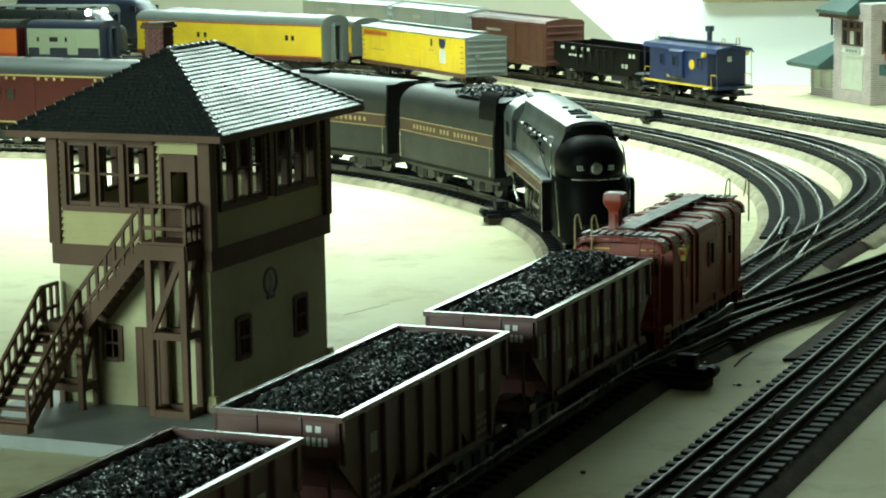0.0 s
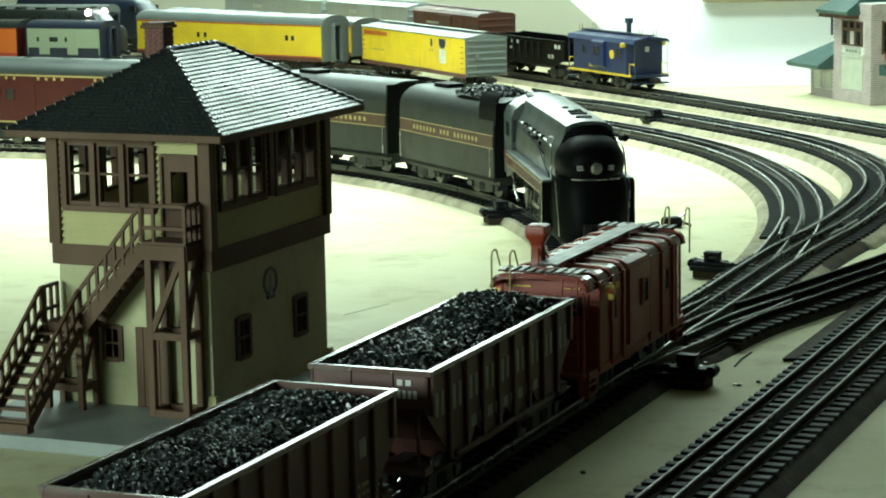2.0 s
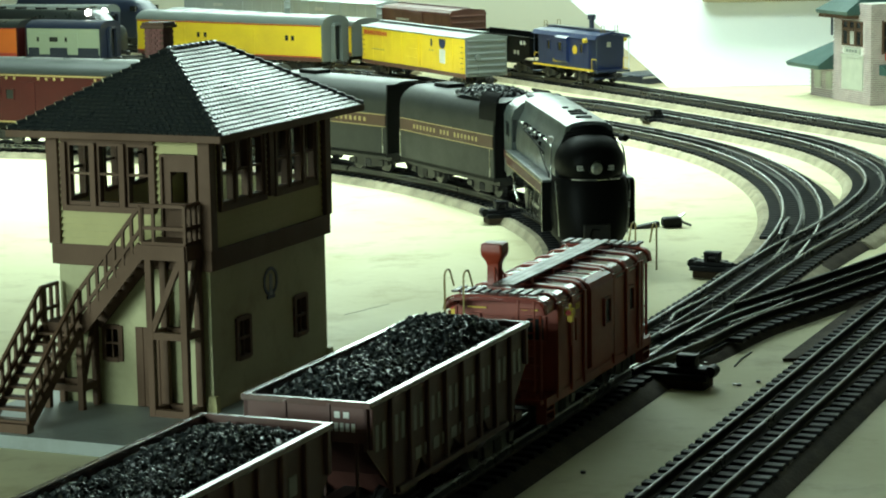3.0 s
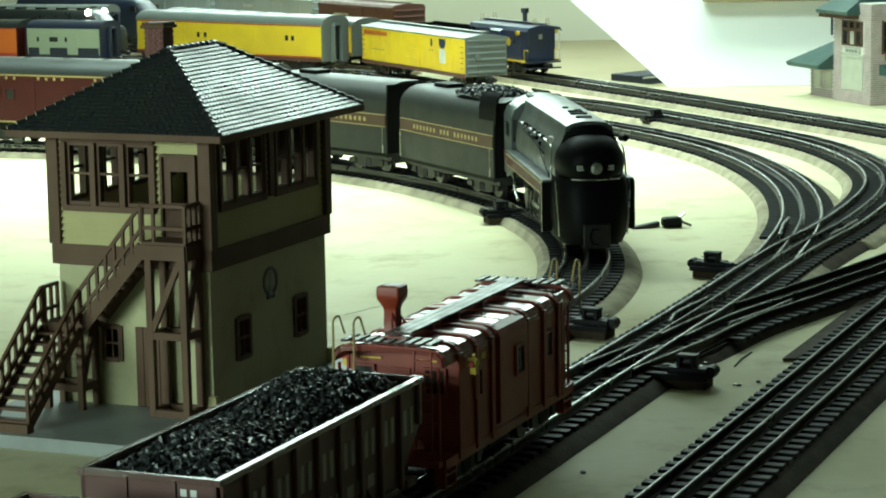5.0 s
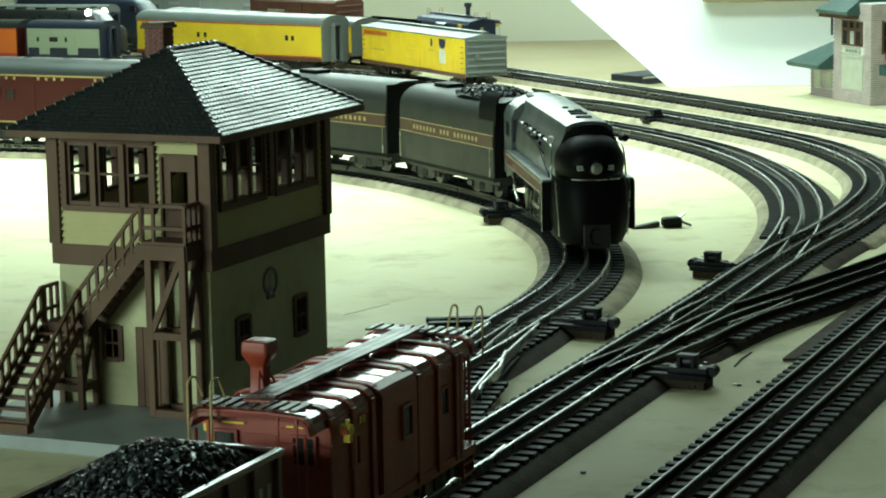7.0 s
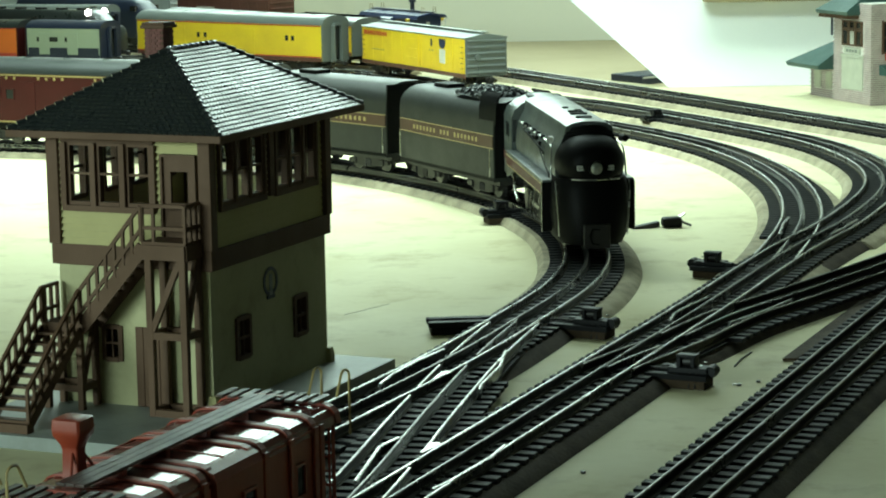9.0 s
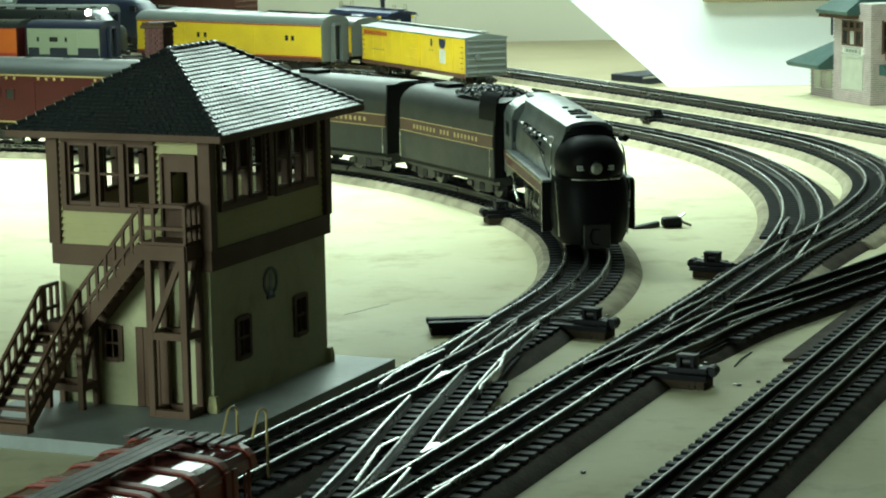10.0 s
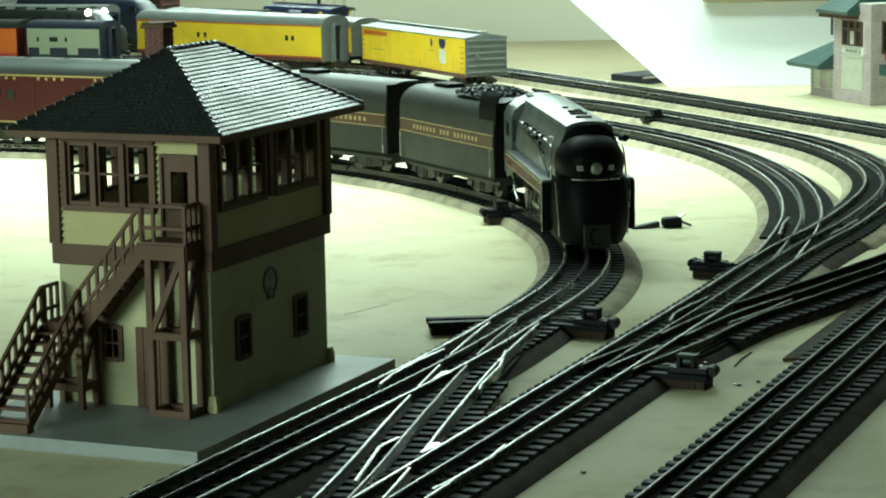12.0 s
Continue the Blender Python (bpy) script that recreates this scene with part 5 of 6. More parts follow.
# ---- standing cars in the far yard ----
def passenger_car(label, m, L, side_m, roof_m, low_m, end_m, windows=(), trim=None, print_m=None, win_m=None, group="", lower_band=None, tall=1.0):
    t = thing("passenger_car", label, "railway car", m, group)
    h, w = L / 2, 0.0315
    bm = bmesh.new()
    prism(bm, [(w, 0.0170), (w, 0.0735), (-w, 0.0735), (-w, 0.0170)], -h + 0.003, h - 0.003)
    body = part("body", bm, side_m, t)
    hp = [(w + 0.0004, 0.0728), (w - 0.0004, 0.0765), (w - 0.0040, 0.0808), (w - 0.0115, 0.0848), (w - 0.0215, 0.0870)]
    bm = bmesh.new()
    prism(bm, hp + [(-y, z) for y, z in hp[::-1]], -h, h)
    part("roof", bm, roof_m, t, smooth=35)
    for k in range(int(L / 0.055)):
        bar("roof_seam", t, roof_m, (-h + 0.03 + k * 0.055, 0, 0.0872), (0.0012, 0.020, 0.0010))
    for s in (-1, 1):
        bar("sill", t, low_m, (0, s * (w + 0.0004), 0.0200), (L - 0.006, 0.0012, 0.0060))
        if lower_band:
            bar("lower_panel", t, lower_band, (0, s * (w + 0.0003), 0.0290), (L - 0.010, 0.0008, 0.0140))
        if trim:
            for z in (0.0715, 0.0240):
                bar("trim_line", t, trim, (0, s * (w + 0.0004), z), (L - 0.008, 0.0010, 0.0016))
        for x, ww, hh in windows:
            bm = bmesh.new()
            box(bm, (x, s * (w + 0.0002), 0.0520), (ww, 0.0012, hh))
            win = part("window", bm, win_m or GLASSD, t)
            bm = bmesh.new()
            for d in (-1, 1):
                box(bm, (x + d * ww / 2, s * (w + 0.0006), 0.0520), (0.0010, 0.0014, hh + 0.001))
                box(bm, (x, s * (w + 0.0006), 0.0520 + d * hh / 2), (ww - 0.001, 0.0014, 0.0010))
            part("window_frame", bm, side_m, win)
        if print_m:
            letters(t, print_m, -L * 0.36, L * 0.36, 0.0685, 0.0030, s * (w + 0.0004), 27, side=s, skip=(3, 4, 9, 10, 11, 16, 17, 21), seed=31, fill=0.28, apart=True)
        for x in (-h * 0.5, h * 0.25):
            bar("side_door", body, side_m, (x, s * (w + 0.0004), 0.0430), (0.020, 0.0010, 0.0440), bevel=0.0003)
    for e in (-1, 1):
        bm = bmesh.new()
        prism(bm, [(y * 0.98, z) for y, z in [(w, 0.017)] + hp + [(-y, z) for y, z in hp[::-1]] + [(-w, 0.017)]], e * (h - 0.003), e * (h - 0.0005))
        part("end_wall", bm, end_m, t)
        bm = bmesh.new()
        for y in (-0.0095, 0.0095):
            box(bm, (e * (h + 0.003), y, 0.0440), (0.007, 0.0040, 0.0560), bevel=0.0006)
        box(bm, (e * (h + 0.003), 0, 0.0730), (0.007, 0.0150, 0.0040), bevel=0.0006)
        part("diaphragm", bm, end_m, t)
        bar("end_door", t, GLASSD, (e * (h + 0.0006), 0, 0.0450), (0.0010, 0.0150, 0.0520))
        truck(t, e * (h - 0.055), wb=0.044, r=0.0088)
        coupler(t, e * (h + 0.002), e)
    bm = bmesh.new()
    for x, ll in ((-0.03, 0.05), (0.04, 0.035)):
        box(bm, (x, 0.012, 0.0125), (ll, 0.020, 0.010), bevel=0.001)
        box(bm, (x + 0.01, -0.014, 0.0125), (ll, 0.018, 0.010), bevel=0.001)
    part("underbody_box", bm, TRUCKM, t)
    if tall != 1.0:
        for ob in t.children_recursive:
            for v in ob.data.vertices:
                v.co.z *= tall
    return t


def box_car(label, m, L, side_m, roof_m, end_m, sill_m, marks=(), group="", H=0.0700, round_=False):
    t = thing("box_car", label, "railway car", m, group)
    h, w = L / 2, 0.0325
    bm = bmesh.new()
    prism(bm, [(w, 0.0180), (w, H), (-w, H), (-w, 0.0180)], -h, h)
    body = part("body", bm, side_m, t)
    bm = bmesh.new()
    if round_:
        prism(bm, [(w + 0.001, H - 0.003), (w + 0.0005, H + 0.001), (w - 0.004, H + 0.005), (0, H + 0.0075), (-w + 0.004, H + 0.005), (-w - 0.0005, H + 0.001), (-w - 0.001, H - 0.003)], -h - 0.001, h + 0.001)
    else:
        prism(bm, [(w + 0.0015, H - 0.0010), (w + 0.0015, H + 0.0006), (0, H + 0.0060), (-w - 0.0015, H + 0.0006), (-w - 0.0015, H - 0.0010)], -h - 0.0015, h + 0.0015)
    part("roof", bm, roof_m, t, smooth=25)
    for s in (-1, 1):
        bar("roof_walk", t, roof_m, (0, s * 0.0028, H + 0.0075 + (0.001 if round_ else 0)), (L, 0.0050, 0.0010))
        bar("side_sill", t, sill_m, (0, s * (w + 0.0004), 0.0195), (L, 0.0014, 0.0055))
        d = bar("sliding_door", body, side_m, (0.004, s * (w + 0.0012), (H + 0.021) / 2), (0.046, 0.0018, H - 0.024), bevel=0.0004)
        for z in (0.30, 0.55, 0.80):
            bar("door_rib", d, side_m, (0.004, s * (w + 0.0024), 0.020 + (H - 0.02) * z), (0.042, 0.0010, 0.0016))
        bar("door_track", t, sill_m, (0.012, s * (w + 0.0014), 0.0222), (0.110, 0.0020, 0.0016))
        for k in range(11):
            x = -h + 0.006 + k * (L - 0.012) / 10
            if abs(x - 0.004) > 0.026:
                bar("rivet_seam", t, side_m, (x, s * (w + 0.0002), (H + 0.022) / 2), (0.0010, 0.0006, H - 0.022))
        for nm, mt, x0, x1, z, hh, n in marks:
            letters(t, mt, s * x0 * -1, s * x1 * -1, z, hh, s * (w + 0.0004), n, side=s, name=nm, seed=n + 40)
        for e in (-1, 1):
            bm = bmesh.new()
            for k in range(6):
                z = 0.022 + k * 0.0075
                cyl(bm, (e * (h - 0.012), s * (w + 0.0018), z), (e * (h - 0.003), s * (w + 0.0018), z), 0.0005, 6)
            part("ladder", bm, sill_m, t)
    for e in (-1, 1):
        bm = bmesh.new()
        box(bm, (e * (h + 0.0003), 0, (H + 0.018) / 2), (0.0012, 2 * w, H - 0.018))
        ew = part("end_wall", bm, end_m, t, "ribbed steel end")
        for k in range(6):
            z = 0.0235 + k * (H - 0.026) / 5.2
            bm = bmesh.new()
            cyl(bm, (e * (h + 0.0006), -w + 0.003, z), (e * (h + 0.0006), w - 0.003, z), 0.0023, 8)
            part("pressed_rib", bm, end_m, ew, smooth=40)
        bm = bmesh.new()
        cyl(bm, (e * (h + 0.002), -0.014, 0.0450), (e * (h + 0.0055), -0.014, 0.0450), 0.0045, 12)
        cyl(bm, (e * (h + 0.004), -0.014, 0.020), (e * (h + 0.004), -0.014, 0.0450), 0.0007, 6)
        part("brake_wheel", bm, end_m, t)
        truck(t, e * (h - 0.040), wb=0.036)
        coupler(t, e * h, e)
    bar("underframe", t, TRUCKM, (0, 0, 0.0150), (L - 0.02, 0.020, 0.006))
    return t


def facing(x0, y0, x1, y1):
    """The pose of a car that stands with its front at (x0, y0) and its rear at (x1, y1)."""
    return pose((x0 + x1) / 2, (y0 + y1) / 2, RT, 0, 0, math.degrees(math.atan2(y0 - y1, x0 - x1)))


yellow_box = box_car("bright yellow box car with grey roof and red lettering", facing(0.066, 3.322, -0.090, 3.645), 0.352, UPY, SILVR, UPG, BOXR, marks=[("lettering", REDST, -0.168, -0.084, 0.0640, 0.0066, 12), ("side_print", NAVY, 0.064, 0.073, 0.0610, 0.0110, 1), ("side_print", GOLD, -0.140, -0.095, 0.0400, 0.0020, 7), ("side_print", GOLD, 0.060, 0.076, 0.0500, 0.0020, 2)], H=0.0720)
for s in (-1, 1):
    bm = bmesh.new()
    prism_y(bm, [(0.104 - 0.011, 0.064), (0.104 - 0.009, 0.0675), (0.104 + 0.009, 0.0675), (0.104 + 0.011, 0.064), (0.104 + 0.009, 0.057), (0.104, 0.0535), (0.104 - 0.009, 0.057)], s * 0.0327, s * 0.0332)
    part("shield", bm, BLUEC, yellow_box, "blue and white shield mark")
    bar("white_panel", yellow_box, WHITEP, (0.104, s * 0.0329, 0.0430), (0.0180, 0.0006, 0.0200), "white square on the side")

passenger_car("yellow passenger car with grey roof and end", facing(-0.160, 3.660, -0.475, 3.905), 0.400, UPY, SILVR, BOXR, UPG, windows=[(0.128, 0.008, 0.009), (0.140, 0.008, 0.009), (-0.165, 0.012, 0.012), (-0.06, 0.008, 0.009), (-0.045, 0.008, 0.009)], trim=REDST, win_m=GLASSD)
passenger_car("navy and sage green passenger car with dark end", facing(-0.532, 3.850, -0.662, 3.906), 0.142, SAGE, NAVY, NAVY, NAVY, windows=[(-0.045, 0.010, 0.010), (-0.02, 0.022, 0.010), (0.015, 0.024, 0.010)], lower_band=NAVY, win_m=GLASSD, tall=0.84)
passenger_car("orange passenger car with dark roof", facing(-0.676, 3.910, -0.980, 4.02), 0.320, ORANGE, LOCOB, REDST, TUSC, windows=[(-0.05, 0.02, 0.010)], trim=REDST, tall=0.84)
passenger_car("tuscan red passenger car with grey roof and gold lettering", ride(PATH_TOWER, LS + 0.800, 0.42), 0.42, TUSC, DROOF, LOCOM, LOCOM, windows=[(0.015, 0.011, 0.010), (0.034, 0.011, 0.010), (-0.15, 0.011, 0.010), (-0.13, 0.011, 0.010)], trim=GOLD, print_m=GOLD, tall=1.13)
passenger_car("grey-roofed passenger car standing on a far siding", facing(-0.115, 3.790, -0.460, 4.190), 0.530, UPY, UPG, BOXR, UPG, windows=[(-0.1, 0.012, 0.010), (0.1, 0.012, 0.010)], trim=REDST, tall=0.85)
passenger_car("silver-roofed passenger car at the back of the yard", ride(PATH_YARD, 0.06, 0.375), 0.375, UPG, SILVR, NAVY, NAVY, windows=[(-0.1, 0.03, 0.010), (0.1, 0.03, 0.010)])


def diesel(label, m, L, body_m, roof_m, lz=0.060):
    """A long hooded locomotive with a lit front."""
    t = thing("diesel_locomotive", label, "locomotive", m)
    h, w = L / 2, 0.0300
    bm = bmesh.new()
    loft(bm, [[(x, y * k, 0.018 + (z - 0.018) * q) for y, z in ((w, 0.018), (w, 0.062), (w - 0.006, 0.078), (w - 0.014, 0.084), (-w + 0.014, 0.084), (-w + 0.006, 0.078), (-w, 0.062), (-w, 0.018))] for x, k, q in ((-h, 0.95, 0.97), (-h + 0.01, 1, 1), (h - 0.05, 1, 1), (h - 0.035, 0.97, 0.90), (h - 0.02, 0.92, 0.66), (h - 0.004, 0.80, 0.60), (h, 0.6, 0.5))])
    part("body", bm, body_m, t, smooth=35)
    for k in range(5):
        bm = bmesh.new()
        cyl(bm, (-h + 0.04 + k * L * 0.15, 0, 0.083), (-h + 0.04 + k * L * 0.15, 0, 0.0875), 0.010, 16)
        part("roof_fan", bm, roof_m, t, smooth=40)
    for s in (-1, 1):
        bar("side_grille", t, roof_m, (-0.04, s * (w + 0.0003), 0.058), (L * 0.5, 0.0010, 0.010))
        bm = bmesh.new()
        box(bm, (h - 0.040, s * (w - 0.004), 0.0690), (0.014, 0.006, 0.009))
        part("cab_window", bm, GLASSD, t)
        rod("roof_horn", t, STEEL, (h - 0.07, s * 0.010, 0.088), (h - 0.055, s * 0.010, 0.088), 0.0014)
    if lz:
        for s in (-1, 1):
            bm = bmesh.new()
            bmesh.ops.create_uvsphere(bm, u_segments=14, v_segments=8, radius=0.0055, matrix=Matrix.Translation((h - (0.006 if lz < 0.07 else 0.048), s * (0.009 if lz < 0.07 else 0.022), lz)))
            part("lamp", bm, LAMPW, t, "lit white headlight", smooth=60)
    for e in (-1, 1):
        truck(t, e * (h - 0.06), wb=0.05)
        coupler(t, e * h, e)
    bar("fuel_tank", t, TRUCKM, (0, 0, 0.0125), (0.07, 0.046, 0.010), bevel=0.001)
    return t


diesel("navy diesel locomotive with lit headlights", ride(PATH_SIDING, 0.68, 0.36), 0.36, NAVY, LOCOM)
diesel("dark electric locomotive with two lit lamps", facing(-0.520, 3.935, -0.790, 4.085), 0.29, LOCOB, TRUCKM, 0.081)


# ---- the cars of the far train ----
def gondola():
    t = thing("gondola_car", "black hopper car with white lettering in the far train", "railway car")
    L, w = 0.245, 0.0315
    h = L / 2
    for s in (-1, 1):
        bm = bmesh.new()
        prism_y(bm, [(-h, 0.052), (-h, 0.0560), (h, 0.0560), (h, 0.030), (h - 0.03, 0.019), (-h + 0.03, 0.019), (-h, 0.030)], s * (w - 0.0015), s * w)
        part("side_sheet", bm, LOCOM, t)
        for k in range(6):
            x = -0.05 + k * 0.02
            bm = bmesh.new()
            loft(bm, [[(x - a, s * w, z), (x + a, s * w, z), (x, s * (w + b), z)] for a, b, z in ((0.009, 0.0030, 0.052), (0.002, 0.0006, 0.024))])
            part("pressed_rib", bm, LOCOM, t)
        bar("rim", t, LOCOM, (0, s * w, 0.0565), (L + 0.002, 0.003, 0.002))
        letters(t, WHITEP, -h + 0.02, -h + 0.110, 0.0500, 0.0045, s * (w + 0.0002), 6, side=s, skip=(1, 3), seed=51)
        letters(t, WHITEP, -h + 0.045, -h + 0.085, 0.0400, 0.0032, s * (w + 0.0002), 5, side=s, seed=52)
        letters(t, DULLW, h - 0.050, h - 0.030, 0.0330, 0.0060, s * (w + 0.0002), 2, side=s, seed=53)
        letters(t, WHITEP, h - 0.030, h - 0.010, 0.0480, 0.0060, s * (w + 0.0002), 2, side=s, seed=54)
    for e in (-1, 1):
        bar("end_plate", t, LOCOM, (e * (h - 0.001), 0, 0.0425), (0.002, 2 * w - 0.003, 0.027))
        truck(t, e * (h - 0.038))
        coupler(t, e * h, e)
    bar("floor_plate", t, LOCOM, (0, 0, 0.026), (L - 0.06, 2 * w - 0.004, 0.003))
    bar("centre_sill", t, TRUCKM, (0, 0, 0.0150), (L - 0.02, 0.012, 0.006))
    return t


def blue_caboose():
    t = thing("blue_caboose", "blue bay window caboose with yellow end rails", "caboose")
    L, w = 0.150, 0.0290
    h = L / 2
    bm = bmesh.new()
    prism(bm, [(w, 0.019), (w, 0.0640), (w - 0.004, 0.0690), (0, 0.0730), (-w + 0.004, 0.0690), (-w, 0.0640), (-w, 0.019)], -h, h)
    part("body", bm, BLUEC, t, smooth=25)
    bm = bmesh.new()
    prism(bm, [(w + 0.001, 0.0640), (w - 0.003, 0.0700), (0, 0.0742), (-w + 0.003, 0.0700), (-w - 0.001, 0.0640), (-w + 0.004, 0.0670), (0, 0.0715), (w - 0.004, 0.0670)], -h - 0.020, h + 0.020)
    part("roof", bm, BLUEC, t, smooth=25)
    bar("running_board", t, NAVY, (0, 0, 0.0752), (L + 0.04, 0.012, 0.0014))
    for s in (-1, 1):
        bm = bmesh.new()
        prism(bm, [(s * (w - 0.001), 0.026), (s * (w + 0.0045), 0.030), (s * (w + 0.0045), 0.0625), (s * (w - 0.001), 0.0660)], -0.018, 0.018)
        bay = part("bay", bm, BLUEC, t)
        window(bay, (0.0, s * (w + 0.0046), 0.050), 0.013, 0.013, s, BLUEC)
        window(t, (-0.042, s * (w + 0.0001), 0.050), 0.009, 0.013, s, BLUEC)
        window(t, (0.056, s * (w + 0.0001), 0.050), 0.009, 0.013, s, BLUEC)
        bar("yellow_sill", t, YELP, (0, s * (w + 0.0006), 0.0200), (L + 0.030, 0.0014, 0.0028))
        bm = bmesh.new()
        cyl(bm, (0.036, s * w, 0.047), (0.036, s * (w + 0.0008), 0.047), 0.0064, 20)
        part("round_emblem", bm, YELP, t, "round yellow emblem")
        letters(t, YELP, -0.030, -0.005, 0.0285, 0.0040, s * (w + 0.0002), 5, side=s, seed=61, name="car_number_bars")
        bm = bmesh.new()
        cyl(bm, (h - 0.004, s * (w + 0.001), 0.0620), (h - 0.004, s * (w + 0.006), 0.0620), 0.0034, 12)
        part("marker_lamp", bm, YELP, t)
    for e in (-1, 1):
        bar("platform", t, NAVY, (e * (h + 0.0105), 0, 0.0185), (0.021, 0.054, 0.003))
        bm = bmesh.new()
        box(bm, (e * (h + 0.0006), 0.004, 0.055), (0.001, 0.006, 0.007))
        # one end's pane is coloured white for the reflection in its glass
        part("end_window", bm, WHITEP if e > 0 else GLASSD, t)
        for y in (-0.026, 0.026):
            rod("corner_post", t, WHITEP if y > 0 else NAVY, (e * (h + 0.019), y, 0.019), (e * (h + 0.019), y, 0.067), 0.0009)
            bm = bmesh.new()
            tube(bm, [(e * (h + 0.004), y, 0.019), (e * (h + 0.004), y, 0.036), (e * (h + 0.017), y, 0.036), (e * (h + 0.019), y, 0.030)], 0.0008, 6)
            part("handrail", bm, YELP, t, smooth=50)
        for y in (-0.011, 0.011):
            bm = bmesh.new()
            tube(bm, [(e * (h + 0.010), y - 0.003, 0.072), (e * (h + 0.010), y - 0.002, 0.083), (e * (h + 0.010), y + 0.002, 0.083), (e * (h + 0.010), y + 0.003, 0.072)], 0.0006, 6)
            part("roof_grab", bm, GOLD, t, smooth=50)
        bar("step", t, NAVY, (e * (h + 0.012), 0, 0.009), (0.014, 0.058, 0.002))
        truck(t, e * 0.048, wb=0.032)
        coupler(t, e * (h + 0.02), e)
    bm = bmesh.new()
    cyl(bm, (0.016, 0.010, 0.070), (0.016, 0.010, 0.091), 0.0036, 12)
    cyl(bm, (0.016, 0.010, 0.088), (0.016, 0.010, 0.095), 0.0060, 12)
    part("smoke_pipe", bm, NAVY, t, smooth=40)
    return t


caboose_far = blue_caboose()
gondola_far = gondola()
box_far = box_car("reddish brown box car with white print in the far train", None, 0.236, BOXR, BOXR, BOXR, BOXR, marks=[("lettering", WHITEP, -0.015, -0.068, 0.0640, 0.0038, 11), ("side_print", WHITEP, -0.045, -0.060, 0.0350, 0.0030, 3)], H=0.0790, round_=True)
grey_far = box_car("light grey box car with ribbed sides in the far train", None, 0.262, LGREY, LGREY, LGREY, LGREY, marks=[("lettering", WHITEP, 0.02, -0.06, 0.0700, 0.0060, 2)], H=0.0830)
grey_far_b = copy_thing(grey_far, pose(0, 0, 0))
FAR_TRAIN = [(caboose_far, 0.0), (gondola_far, 0.222), (box_far, 0.488), (grey_far, 0.765), (grey_far_b, 1.050)]

# ---- pale boards behind the curve ----
def backdrop_boards():
    def at(x, y0, y1, x0, x1):
        return y0 + (y1 - y0) * (x - x0) / (x1 - x0)
    # one long white sheet with a slanting free edge, under a shelf
    bm = bmesh.new()
    f = [(0.333, 3.455, 0.0005), (1.35, 3.455, 0.0005), (1.35, 3.753, 0.50), (-0.220, 3.753, 0.50)]
    loft(bm, [[(x, y + d, z) for x, y, z in f] for d in (0, 0.005)])
    ob = thing("white_sheet", "large white foam sheet with a slanting edge behind the far track", "sheet")
    part("board", bm, SHEET, ob)
    # a tan strip puts in the shelf's edge together with its shadow
    ob = thing("tan_shelf_strip", "tan strip on the white sheet for a shelf edge and its shadow", "shelf")
    bar("board", ob, TAN, (0.87, 3.515, 0.1300), (0.96, 0.040, 0.018), bevel=0.001)
    # a dark binder on the lower board
    bm = bmesh.new()
    box(bm, (0, 0, 0.008), (0.16, 0.07, 0.016), bevel=0.002)
    ob = thing("dark_binder", "dark blue binder lying behind the table", "binder", pose(0.370, 4.02, -0.040, 0, 0, 42))
    part("cover", bm, NAVY, ob)
    bar("paper_edge", ob, WHITEP, (0, -0.0351, 0.012), (0.15, 0.002, 0.003))


backdrop_boards()


